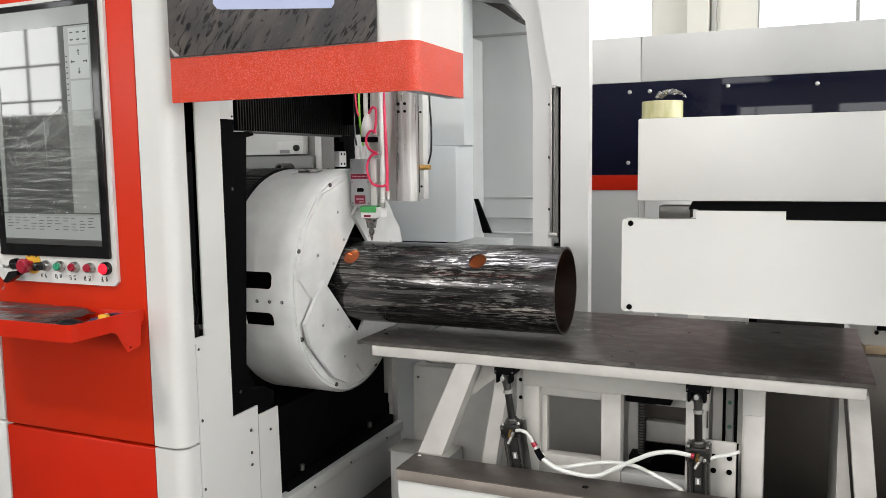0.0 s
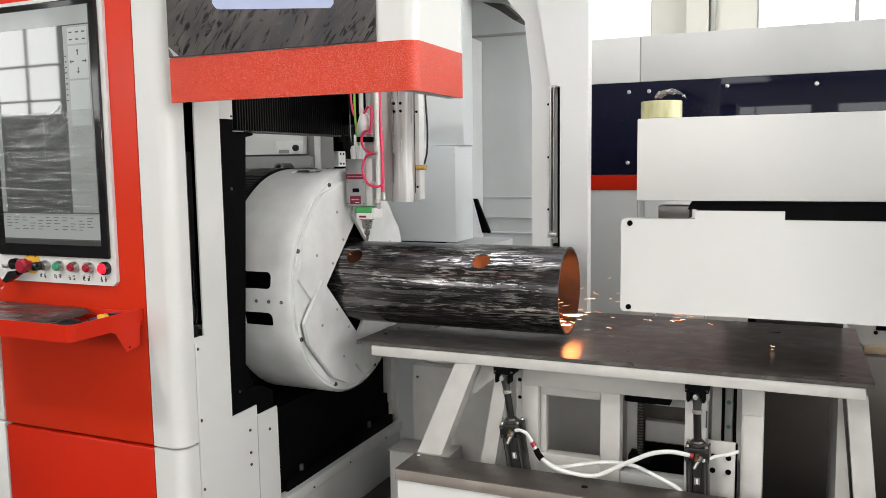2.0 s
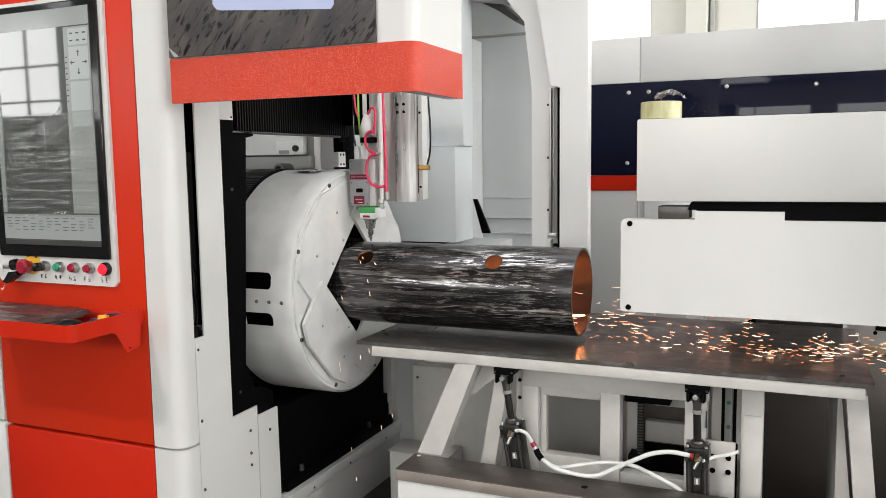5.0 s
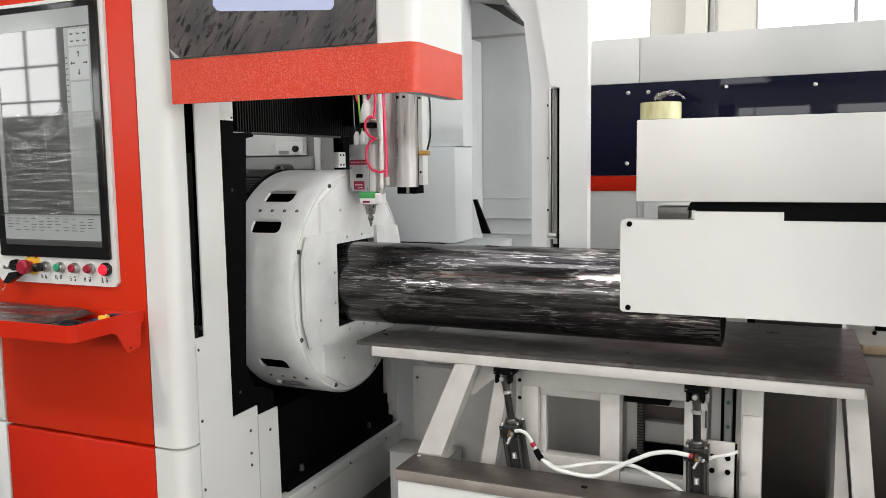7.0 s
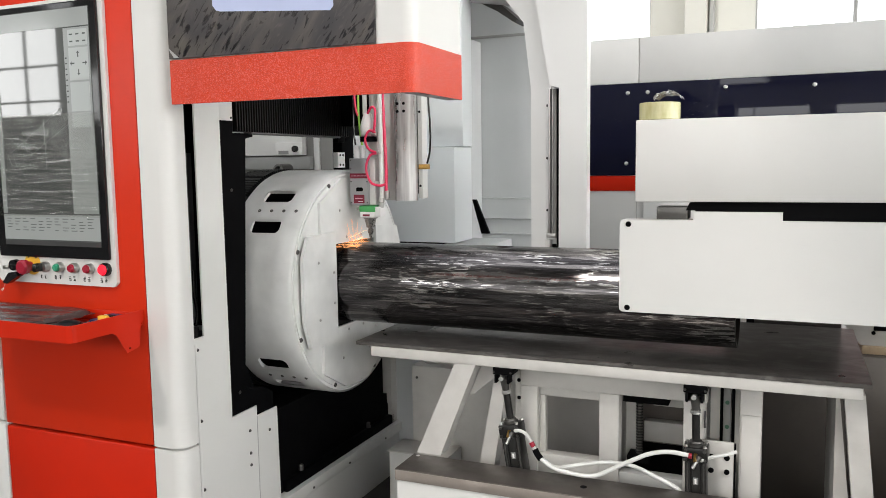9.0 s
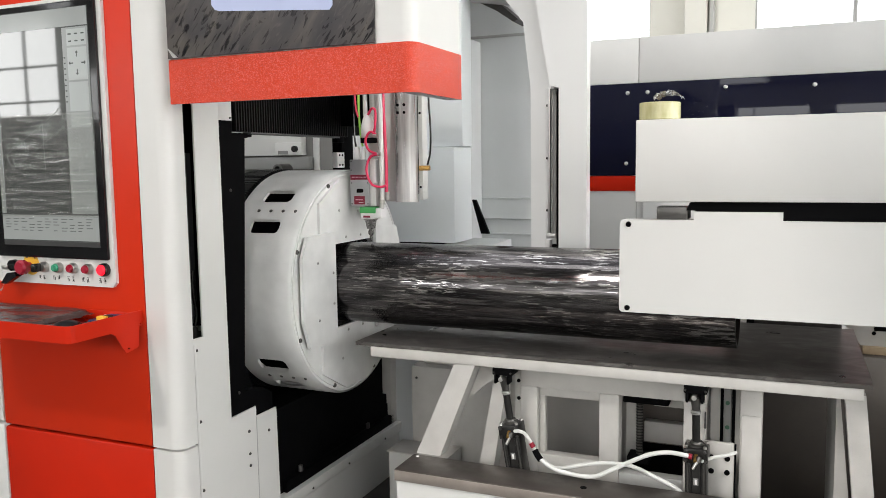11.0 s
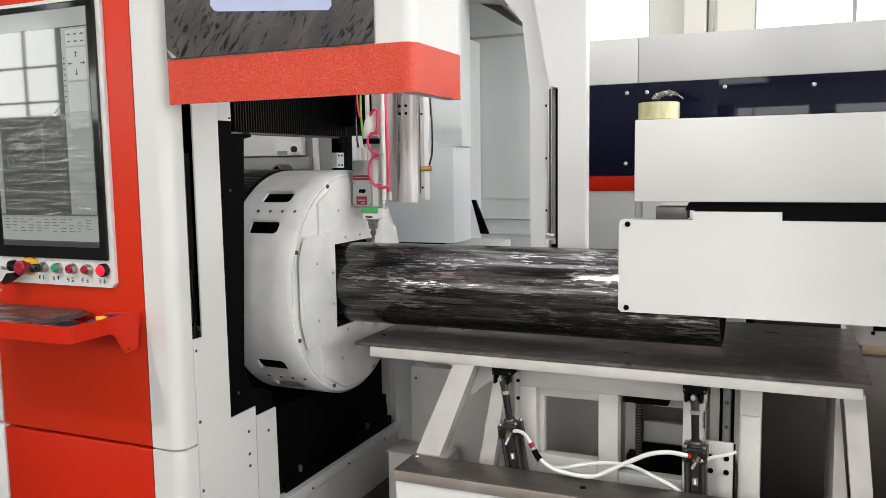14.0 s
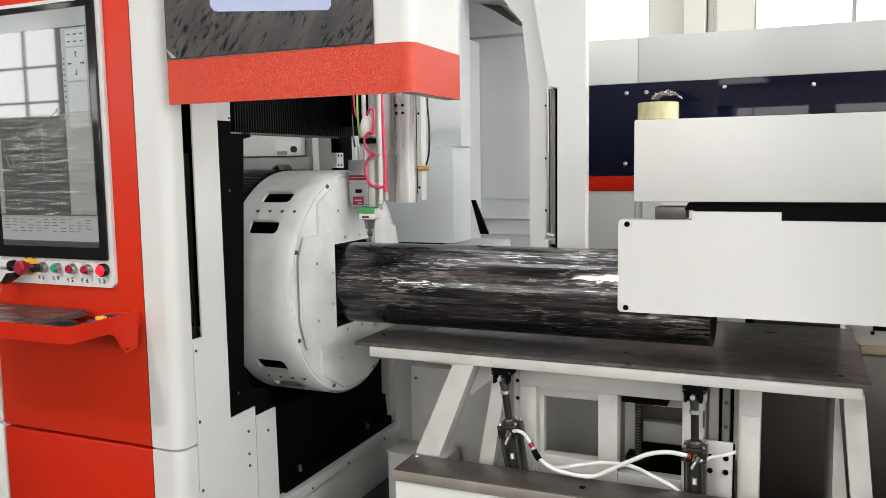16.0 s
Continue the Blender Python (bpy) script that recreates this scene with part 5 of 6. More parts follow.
# ---- rear of the machine ----
def rear():
    r = thing("rear_enclosure", (-1.4, 3.9, 0), "white rear enclosure with a ribbed lower wall", "machine enclosure")
    box("back_wall", (-2.40, -1.12), (4.2, 4.24), (0.0, 3.0), REARWHITE, r, 0.003)
    for z0, z1, d in ((1.355, 1.365, 0.012), (1.265, 1.28, 0.02), (1.16, 1.17, 0.016)):
        box("wall_ledge", (-1.65, -1.25), (4.2 - d, 4.2), (z0, z1), REARWHITE, r, 0.003)
    prism("sloped_panel", [(4.20, 1.36), (4.17, 1.25), (4.19, 1.245), (4.2, 1.245)], "x", -1.65, -1.25, REARWHITE, r, 0.002)
    box("wall_seam", (-1.7, -1.25), (4.192, 4.2), (2.222, 2.236), GREY, r, 0.001)
    prism("side_leaf", [(-1.62, 4.19), (-1.60, 4.02), (-1.565, 4.02), (-1.565, 4.19)], "z", 0.9, 2.2, REARWHITE, r, 0.002)
    c = thing("rear_cabinet", (-1.7, 3.8, 0), "tall white sheet-metal cabinet behind the chuck", "cabinet")
    box("lower_case", (-1.95, -1.485), (3.60, 3.83), (1.168, 1.632), COOLWHITE, c, 0.004)
    box("upper_case", (-1.95, -1.447), (3.62, 3.745), (1.634, 2.6), COOLWHITE, c, 0.004)
    box("black_seal", (-1.94, -1.56), (3.61, 3.82), (1.158, 1.168), BLACK, c, 0.001)
    box("foot", (-2.4, -1.33), (3.58, 4.0), (0.0, 1.157), REARWHITE, c, 0.004)
    prism("black_stay", [(-1.55, 1.36), (-1.53, 1.36), (-1.455, 1.18), (-1.50, 1.18)], "y", 4.0, 4.02, BLACK, c, 0.002, "black stay bar")
    p = thing("portal_frame", (-1.0, 3.7, 0), "white portal post with vertical linear guide", "machine post")
    prism("post_back", [(-0.89, 0), (-0.89, 3.0), (-2.0, 3.0), (-2.0, 2.42), (-1.235, 2.30), (-1.149, 2.193), (-1.115, 1.90), (-1.11, 0)], "y", 3.64, 3.80, POSTWHITE, p, 0.003, "white post and header")
    prism("post_front", [(-0.836, 0), (-0.836, 3.0), (-1.5, 3.0), (-1.08, 2.32), (-1.056, 2.186), (-1.005, 1.893), (-0.964, 1.883), (-0.964, 0)], "y", 3.575, 3.639, POSTWHITE, p, 0.004, "white post face")
    prism("cable_track", [(-1.437, 2.34), (-1.325, 2.325), (-1.224, 2.237), (-1.249, 2.227), (-1.34, 2.29)], "y", 3.80, 3.95, DARK_STEEL, p, 0.003, "dark cable track under the header")
    prism("roof_sheet", [(-2.6, 2.62), (-1.0, 2.50), (-1.0, 2.53), (-2.6, 2.65)], "y", 3.81, 4.2, REARWHITE, p, 0.002)
    box("guide_backing", (-1.040, -0.966), (3.632, 3.639), (1.10, 1.884), POSTWHITE, p, 0.001, "white backing plate")
    box("guide_rail", (-1.026, -1.0145), (3.612, 3.6315), (1.225, 1.884), SILVER, p, 0.002, "bright guide rail")
    box("rail_slot", (-1.0145, -1.0105), (3.626, 3.6315), (1.225, 1.884), BLACK, p, 0.0)
    rod("guide_shaft", (-1.0065, 3.62, 1.225), (-1.0065, 3.62, 1.884), 0.0042, STEEL, p, "steel guide shaft")
    box("guide_channel", (-1.002, -0.987), (3.618, 3.6315), (1.225, 1.884), RAILGREY, p, 0.001, "grey channel")
    # black strip painted in for the shadow beside the channel
    box("shadow_slot", (-0.9868, -0.973), (3.624, 3.6315), (1.12, 1.884), BLACK, p, 0.0)
    for z in (1.33, 1.57, 1.81):
        screw((-1.033, 3.632, z), (0, -1, 0), 0.006, BLACK, p)
    box("guide_foot", (-1.030, -0.986), (3.60, 3.631), (1.205, 1.225), SILVER, p, 0.003)
    box("guide_block", (-1.032, -1.010), (3.59, 3.631), (1.10, 1.195), WHITE, p, 0.003)
    box("end_switch", (-1.004, -0.988), (3.605, 3.631), (1.12, 1.175), BLACK, p, 0.003)
    screw((-0.996, 3.605, 1.15), (0, -1, 0), 0.005, STEEL, p)
    bs = thing("back_cabinet", (-3.2, 4.7, 0), "grey cabinet with a white control box behind the chuck", "cabinet")
    box("body", (-4.6, -2.3), (4.72, 5.1), (0, 2.6), REARGREY, bs, 0.004)
    box("white_box", (-3.64, -3.03), (4.66, 4.72), (1.623, 2.15), WHITE, bs, 0.004)
    tab = box("white_cover", (-3.235, -3.023), (4.646, 4.659), (1.623, 1.708), WHITE, bs, 0.003)
    turned("knob", (-3.072, 4.648, 1.665), (-3.072, 4.622, 1.665), [(0, 0.022), (0.8, 0.021), (1, 0.016)], BLACK_GLOSS, tab, "black knob", n=24)
    bars("name_strip", -3.21, -3.13, 1.63, 1.654, 4.6455, RAILGREY, tab)
    box("grey_rail", (-3.65, -2.97), (4.66, 4.72), (1.529, 1.612), RAILGREY, bs, 0.003)
    box("white_trim", (-2.968, -2.923), (4.705, 4.719), (1.2, 2.1), GREYWHITE, bs, 0.002)
    ring = thing("motor_fan", (-3.05, 4.3, 1.49), "dark round motor end behind the chuck", "motor")
    turned("housing", (-2.945, 4.25, 1.525), (-2.945, 4.36, 1.525), [(0, 0.027), (0, 0.038), (0.2, 0.041), (1, 0.041), (1, 0.027), (0, 0.027)], DARK_STEEL, ring, n=36, caps=False)
    turned("end_disc", (-2.945, 4.30, 1.525), (-2.945, 4.35, 1.525), [(0, 0.0265), (1, 0.0265)], RAILGREY, ring, n=28)
    box("bracket", (-3.25, -2.85), (4.36, 4.45), (0.0, 1.50), OFFWHITE, ring, 0.004)


def back_machine():
    m = thing("background_machine", (0.5, 5.9, 0), "long white machine with a navy window and red stripe", "machine")
    y = 5.5
    box("body", (-2.4, 3.4), (y, 7.0), (0.0, 2.36), GREYWHITE, m, 0.006)
    box("upper_panel", (-2.4, -0.941), (y - 0.012, y - 0.0005), (2.064, 2.358), GREYWHITE, m, 0.002)
    box("upper_panel", (-0.935, 3.4), (y - 0.012, y - 0.0005), (2.064, 2.358), GREYWHITE, m, 0.002)
    box("red_stripe", (-2.4, 3.4), (y - 0.012, y - 0.0005), (1.352, 1.454), RED_FLAT, m, 0.002, "red stripe")
    nv = box("navy_window", (-2.4, 3.4), (y - 0.016, y - 0.0005), (1.456, 2.062), NAVY, m, 0.002, "glossy navy acrylic window")
    for x, z in ((-1.010, 2.0), (-0.88, 2.0), (-1.015, 1.535), (-0.395, 2.01), (0.12, 2.0), (1.0, 2.0)):
        turned("cap_nut", (x, y - 0.014, z), (x, y - 0.026, z), [(0, 0.014), (0.6, 0.013), (1, 0.008)], SILVER, nv, n=16)
    for x in (-0.95, 0.4, 1.8):
        box("panel_seam", (x, x + 0.006), (y - 0.004, y - 0.0005), (0.05, 1.33), GREY, m, 0)
    box("lower_door", (-0.9, 0.38), (y - 0.02, y - 0.0045), (0.12, 1.30), GREYWHITE, m, 0.004)
    b = thing("side_base", (0.6, 3.7, 0), "white machine base with a pale wooden strip", "machine base")
    prism("base", [(0.20, 0.905), (0.28, 0.80), (1.5, 0.80), (1.5, 0.905)], "y", 3.6, 3.9, OFFWHITE, b, 0.004)
    box("wood_strip", (0.285, 1.5), (3.58, 3.9), (0.768, 0.799), WOOD, b, 0.003, "pale wooden strip")
    box("plinth", (-0.235, 1.5), (3.54, 3.88), (0.0, 0.767), BROWN_SHEET, b, 0.004, "brown-grey sheet-metal plinth")
    # thin black sheet paints the bracket's opening as dark
    box("recess_shade", (0.325, 0.9), (3.5965, 3.5995), (0.862, 0.897), BLACK, b, 0.001, "black sheet for the shaded opening in the bracket")
    screw((0.325, 3.6, 0.852), (0, -1, 0), 0.008, BLACK, b)
    hs = thing("rear_housing", (0.7, 3.6, 0.8), "dark housing standing beyond the steel plate", "housing")
    box("shell", (-0.235, 0.205), (3.53, 3.575), (0.768, 1.36), HOUSING, hs, 0.005)
    box("flange", (-0.20, -0.12), (3.515, 3.53), (0.88, 0.92), BLACK, hs, 0.002)
    f = thing("rear_pad", (-0.35, 3.5, 0.8), "small grey support pads beyond the plate", "support pad")
    for x0, x1, z1 in ((-0.62, -0.52, 0.905), (-0.39, -0.32, 0.915), (-0.31, -0.15, 0.915)):
        box("pad", (x0, x1), (3.47, 3.512), (0.80, z1), OFFWHITE, f, 0.003)
    box("pad_post", (-0.45, -0.25), (3.475, 3.51), (0.0, 0.80), GREY, f, 0.003)


GREY_SHEET = coat("pale_grey_sheet", (0.50, 0.48, 0.46), 0.38, 0.2, vary=0.15, stains=3)
BROWN_SHEET = coat("brown_grey_sheet", (0.135, 0.120, 0.110), 0.34, 0.4, vary=0.2, stains=3)
PLUG_GREEN = coat("dark_green_plug", (0.03, 0.10, 0.06), 0.4, vary=0.05)
PINKPRINT = coat("pink_print", (0.62, 0.30, 0.38), 0.5, vary=0.03)
TAN = coat("tan_steel", (0.34, 0.295, 0.265), 0.4, 0.4, vary=0.2, stains=10)
SLOTGREY = coat("slot_grey", (0.05, 0.05, 0.05), 0.5, vary=0.1)
RAILGREY = coat("rail_grey", (0.22, 0.22, 0.215), 0.5, vary=0.06)
HOUSING = coat("dark_housing", (0.05, 0.044, 0.04), 0.45, vary=0.2)
HEADGREY = coat("grey_anodised", (0.40, 0.40, 0.41), 0.35, 0.6, vary=0.05, stains=20)
CAPSTEEL = coat("brown_stained_steel", (0.105, 0.090, 0.080), 0.36, 0.45, vary=0.35, stains=6)
STICKER = coat("pale_blue_sticker", (0.42, 0.47, 0.68), 0.4, vary=0.04)
COOLWHITE = coat("cool_white_paint", (0.84, 0.875, 0.89), 0.4, vary=0.03, rough_vary=0.02)
REARWHITE = coat("rear_grey_white", (0.62, 0.635, 0.64), 0.5, vary=0.05)
REARGREY = coat("mid_grey_sheet", (0.19, 0.185, 0.176), 0.5, vary=0.06)
GREYWHITE = coat("pale_grey_paint", (0.60, 0.60, 0.59), 0.5, vary=0.04)
MOUSE = coat("black_mouse_plastic", (0.004, 0.004, 0.005), 0.30, vary=0.15)
MOUSE.node_tree.nodes["Principled BSDF"].inputs["Specular IOR Level"].default_value = 0.2
WRAP = coat("dark_plastic_wrap", (0.050, 0.030, 0.028), 0.22, vary=0.15, stains=9)
UI_PALE = coat("pale_screen_area", (0.20, 0.21, 0.205), 0.12, vary=0.05)
UI_KEY = coat("faint_screen_key", (0.13, 0.137, 0.133), 0.12, vary=0.05)
UI_PALE.node_tree.nodes["Principled BSDF"].inputs["Emission Color"].default_value = (0.8, 0.85, 0.83, 1)
UI_PALE.node_tree.nodes["Principled BSDF"].inputs["Emission Strength"].default_value = 0.12
UI_PANEL = coat("bright_screen_panel", (0.27, 0.285, 0.28), 0.12, vary=0.04)
UI_PANEL.node_tree.nodes["Principled BSDF"].inputs["Emission Color"].default_value = (0.8, 0.85, 0.83, 1)
UI_PANEL.node_tree.nodes["Principled BSDF"].inputs["Emission Strength"].default_value = 0.16
UI_MID = coat("grey_screen_mark", (0.09, 0.095, 0.092), 0.12, vary=0.05)


# ---- sparks ----
def streak(bm, a, b, r):
    """A thin spark trail, pointed at both ends."""
    add_rings(bm, a, b, [(0, r * 0.2), (0.35, r), (0.8, r * 0.9), (1, r * 0.2)], 5)


def spark_mesh(length, r, material):
    bm = bmesh.new()
    streak(bm, (-length / 2, 0, 0), (length / 2, 0, 0), r)
    me = bpy.data.meshes.new("spark")
    bm.to_mesh(me)
    bm.free()
    me.materials.append(material)
    return me


def sparks():
    """Separate sparks with their times and ways; and the dense glowing bundles at the cut."""
    rnd = random.Random(11)
    kinds = [spark_mesh(l, r, m) for l, r, m in ((0.010, 0.0009, SPARK_WARM), (0.018, 0.0009, SPARK), (0.026, 0.0009, SPARK_WARM), (0.036, 0.0008, SPARK))]
    flights = []
    for i in range(235):
        t0 = 1.66 + 3.4 * (i / 235) ** 0.62 + rnd.uniform(-0.05, 0.05)
        ob = tagged(new("spark", rnd.choice(kinds)), "glowing orange spark flying over the steel plate", "spark", "cutting sparks")
        y, z = 2.9 + rnd.uniform(-0.09, 0.08), 1.073 - 0.135 + rnd.choice((0.03, 0.05, 0.2)) * rnd.random()
        v = rnd.uniform(1.6, 3.4)
        out = rnd.uniform(-0.16, 0.22)
        hop = rnd.choice((0.01, 0.015, 0.03, 0.03, 0.06, 0.10, 0.16))
        rows = [(0.0, pose(-1.9, y, z)), (t0 - 0.25, pose(-1.9, y, z)), (t0 - 0.15, pose(-1.5, y, z, 0, 3, 0))]
        xe, n = -0.72, 6
        rows.append((t0, pose(xe, y, z, 0, rnd.uniform(0, 12), 0)))
        far = 1.35
        v = rnd.uniform(0.75, 1.5) if i % 3 == 0 else v
        dur = far / v
        out *= 0.8
        for k in range(1, n + 1):
            s = k / n
            bounce = abs(math.sin(math.pi * (s * 2.0 + 0.02))) * (1 - 0.6 * s)
            zz = 0.899 + hop * bounce + (z - 0.899) * max(0, 1 - 2.8 * s)
            if xe + far * s > 0.24:
                zz = max(0.45, zz - 0.8 * (xe + far * s - 0.24))
            rows.append((t0 + dur * s, pose(xe + far * s, min(3.4, max(2.66, y + out * s)), zz, 0, rnd.uniform(-9, 12), math.degrees(math.atan2(out, far)) + rnd.uniform(-12, 12))))
        rows.append((t0 + dur + 0.3, pose(1.05, y + out, 0.01)))
        rows.append((16.0, pose(1.05, y + out, 0.01)))
        flights.append((ob, rows))
    for i in range(52):
        t0 = 3.35 + 1.6 * (i / 52) + rnd.uniform(-0.05, 0.05)
        ob = tagged(new("spark", kinds[rnd.choice((1, 1, 3))]), "bright spark falling from the cut hole", "spark", "hole sparks")
        x0 = -1.545
        vx, vy, vz = rnd.uniform(-0.25, 0.75), rnd.uniform(-0.9, -0.35), rnd.uniform(-0.1, 0.7)
        rows = [(0.0, pose(-1.9, 2.9, 0.98)), (t0 - 0.3, pose(-1.9, 2.9, 0.98)), (t0 - 0.12, pose(x0, 2.86, 1.12, 0, 60, 0)), (t0, pose(x0, 2.79, 1.185, 0, 60, 0))]
        for k in range(1, 6):
            s = k * 0.085
            z = 1.187 + vz * s - 4.9 * s * s
            slope = math.degrees(math.atan2(-(vz - 9.8 * s), abs(vx) + 0.15))
            rows.append((t0 + s, pose(x0 + vx * s, 2.78 + vy * s, max(0.05, z), 0, max(-70, min(80, slope)), -30)))
        rows.append((t0 + 0.6, pose(-1.5, 2.35, 0.02, 0, 60, -30)))
        rows.append((16.0, pose(-1.5, 2.35, 0.02, 0, 60, -30)))
        flights.append((ob, rows))
    # bursts: many small sparks that fly together
    for i in range(26):
        t0 = 2.7 + 2.3 * i / 26
        bu = thing("spark_burst", (0, 0, 0), "burst of small glowing sparks over the plate", "sparks", "spark bursts", "stuff")
        bm = bmesh.new()
        for k in range(15):
            p = Vector((rnd.gauss(0, 0.10), rnd.uniform(-0.13, 0.13), 0.002 + rnd.choice((0, 0, 0.01, 0.03, 0.06)) * rnd.random()))
            d = Vector((rnd.uniform(0.008, 0.03), rnd.uniform(-0.01, 0.01), rnd.uniform(-0.006, 0.006)))
            streak(bm, p, p + d, 0.0008)
        part("burst", bm, SPARK if i % 3 == 0 else SPARK_WARM, bu, kind="stuff")
        v = rnd.uniform(0.9, 2.6)
        y1 = 2.95 + rnd.uniform(-0.06, 0.22)
        rows = [(0.0, pose(-1.9, 2.9, 1.06, 80, 0, 0)), (t0 - 0.35, pose(-1.9, 2.9, 1.06, 80, 0, 0)), (t0 - 0.10, pose(-1.10, 2.9, 1.04, 50, 0, 0)), (t0, pose(-0.72, 2.90, 0.925, 5, 0, 0))]
        for k in range(1, 6):
            u = k / 5
            rows.append((t0 + u * 1.5 / v, pose(-0.72 + 1.5 * u, 2.9 + (y1 - 2.9) * u, 0.897 if k < 4 else 0.897 - 0.12 * (k - 3), 0, 0, 0)))
        rows += [(t0 + 1.5 / v + 0.3, pose(1.1, y1, 0.02)), (16.0, pose(1.1, y1, 0.02))]
        flights.append((bu, rows))
    # fans of sparks thrown out of the tube's mouth
    starts = [1.80, 1.86, 1.93, 1.99, 2.06, 2.14] + [2.42 + 0.072 * k for k in range(36)]
    for i, t0 in enumerate(starts):
        fan = thing("spark_fan", (0, 0, 0), "fan of glowing sparks leaving the tube mouth", "sparks", "spark fans", "stuff")
        bm = bmesh.new()
        for k in range(12):
            d = Vector((1, rnd.gauss(-0.05, 0.16), rnd.gauss(0.12, 0.20))).normalized()
            a = Vector((0, rnd.uniform(-0.05, 0.05), rnd.uniform(-0.035, 0.05))) + d * rnd.uniform(0, 0.16)
            streak(bm, a, a + d * rnd.uniform(0.008, 0.03), 0.0009)
        part("burst", bm, SPARK if i % 2 else SPARK_WARM, fan, kind="stuff")
        y, z, v = 2.9 + rnd.uniform(-0.05, 0.04), rnd.uniform(0.965, 1.035), rnd.uniform(1.6, 2.6)
        rows = [(0.0, pose(-2.1, 2.9, 1.06)), (t0 - 0.5, pose(-2.1, 2.9, 1.06)), (t0 - 0.18, pose(-1.20, y, z)), (t0, pose(-0.82, y, z))]
        for x, h in ((-0.55, 0.01), (-0.25, -0.02), (0.05, -0.06), (0.35, -0.2), (0.7, -0.6)):
            rows.append((t0 + (x + 0.82) / v, pose(x, y + 0.05 * (x + 0.82), max(0.2, z + h), 0, 8 * (x + 0.82), 0)))
        rows += [(t0 + 1.52 / v + 0.3, pose(1.1, y, 0.05)), (16.0, pose(1.1, y, 0.05))]
        flights.append((fan, rows))
    # a star of sparks thrown down the tube's flank by one pulse
    star = thing("spark_star", (-1.555, 2.80, 1.21), "star of orange sparks on the tube's flank", "sparks")
    bm = bmesh.new()
    for i in range(70):
        a = radians(rnd.uniform(185, 355))
        d = Vector((math.cos(a), -0.25, math.sin(a) * 0.75)).normalized()
        o = Vector((-1.555, 2.775, 1.205))
        s0, s1 = rnd.uniform(0.01, 0.07), rnd.uniform(0.02, 0.06)
        streak(bm, o + d * s0, o + d * (s0 + s1), 0.0007)
    part("burst", bm, SPRAY_WARM, star, kind="stuff")
    flights.append((star, [(t, pose(-1.555, 2.80 + dy, 1.21 + dz)) for t, dy, dz in ((0, 0.13, -0.10), (8.80, 0.13, -0.10), (8.86, 0, 0), (8.94, -0.01, -0.01), (8.99, 0.13, -0.10), (16, 0.13, -0.10))]))
    # a stream of sparks running down the inside of the tube
    st = thing("spark_stream", (-1.2, 2.9, 0.96), "orange stream of sparks inside the tube", "sparks")
    bm = bmesh.new()
    for i in range(70):
        a = rnd.uniform(-0.55, 0.55)
        r = rnd.uniform(0.10, 0.145)
        x = -1.58 + 0.80 * rnd.random()
        p = Vector((x, 2.9 + r * math.sin(a), 1.073 - r * math.cos(a)))
        streak(bm, p, p + Vector((rnd.uniform(0.02, 0.06), 0, rnd.uniform(-0.002, 0.004))), 0.0022)
    part("spark_trails", bm, PLUME, st, kind="stuff")
    # the hot core where the beam meets the wall
    fl = thing("cut_core", (-1.56, 2.80, 1.17), "white-hot core of the cut under the nozzle", "sparks")
    bm = bmesh.new()
    bmesh.ops.create_icosphere(bm, subdivisions=2, radius=0.013, matrix=Matrix.Translation((-1.552, 2.805, 1.165)))
    for i in range(26):
        d = Vector((rnd.uniform(-0.6, 1), rnd.uniform(-1, 0.1), rnd.uniform(-1, 0.5))).normalized()
        streak(bm, Vector((-1.552, 2.803, 1.168)), Vector((-1.552, 2.803, 1.168)) + d * rnd.uniform(0.012, 0.028), 0.0008)
    part("core", bm, CORE, fl, kind="stuff")
    # sparks thrown out of the hole as the cut breaks through
    hb = thing("hole_burst", (-1.552, 2.80, 1.168), "spray of sparks bursting from the cut hole", "sparks")
    bm = bmesh.new()
    for i in range(64):
        d = Vector((rnd.gauss(0.1, 0.5), -rnd.uniform(0.3, 1.0), rnd.gauss(-0.35, 0.6))).normalized()
        r = 0.02 + 0.10 * rnd.random()
        p = Vector((-1.552, 2.80, 1.168)) + d * r
        streak(bm, p, p + d * rnd.uniform(0.006, 0.02) + Vector((0, 0, -0.004)), 0.0010)
    part("burst", bm, SPRAY_HOT, hb, kind="stuff")
    # flat sprays along the crown of the tube while it pierces
    sprays = []
    for side, reach, count, mat in ((-1, 0.10, 60, SPRAY_WARM), (1, 0.36, 130, SPRAY_HOT)):
        sp = thing("pierce_spray", (-1.58, 2.88, 1.24), "flat orange spray of sparks along the tube crown", "sparks", "pierce sprays")
        bm = bmesh.new()
        for i in range(count):
            x = -1.560 + side * (0.003 + reach * rnd.random() ** 2)
            d = rnd.uniform(0.02, 0.07) * side
            y = 2.865 + rnd.uniform(-0.05, 0.04)
            z = 1.073 + math.sqrt(0.1635 ** 2 - (y - 2.9) ** 2) + 0.003 + 0.012 * rnd.random() ** 3
            rise = rnd.uniform(-0.001, 0.003) if i % 9 else rnd.uniform(0.01, 0.04)
            streak(bm, Vector((x, y, z)), Vector((x + d, y + rnd.uniform(-0.006, 0.006), z + rise)), 0.00045)
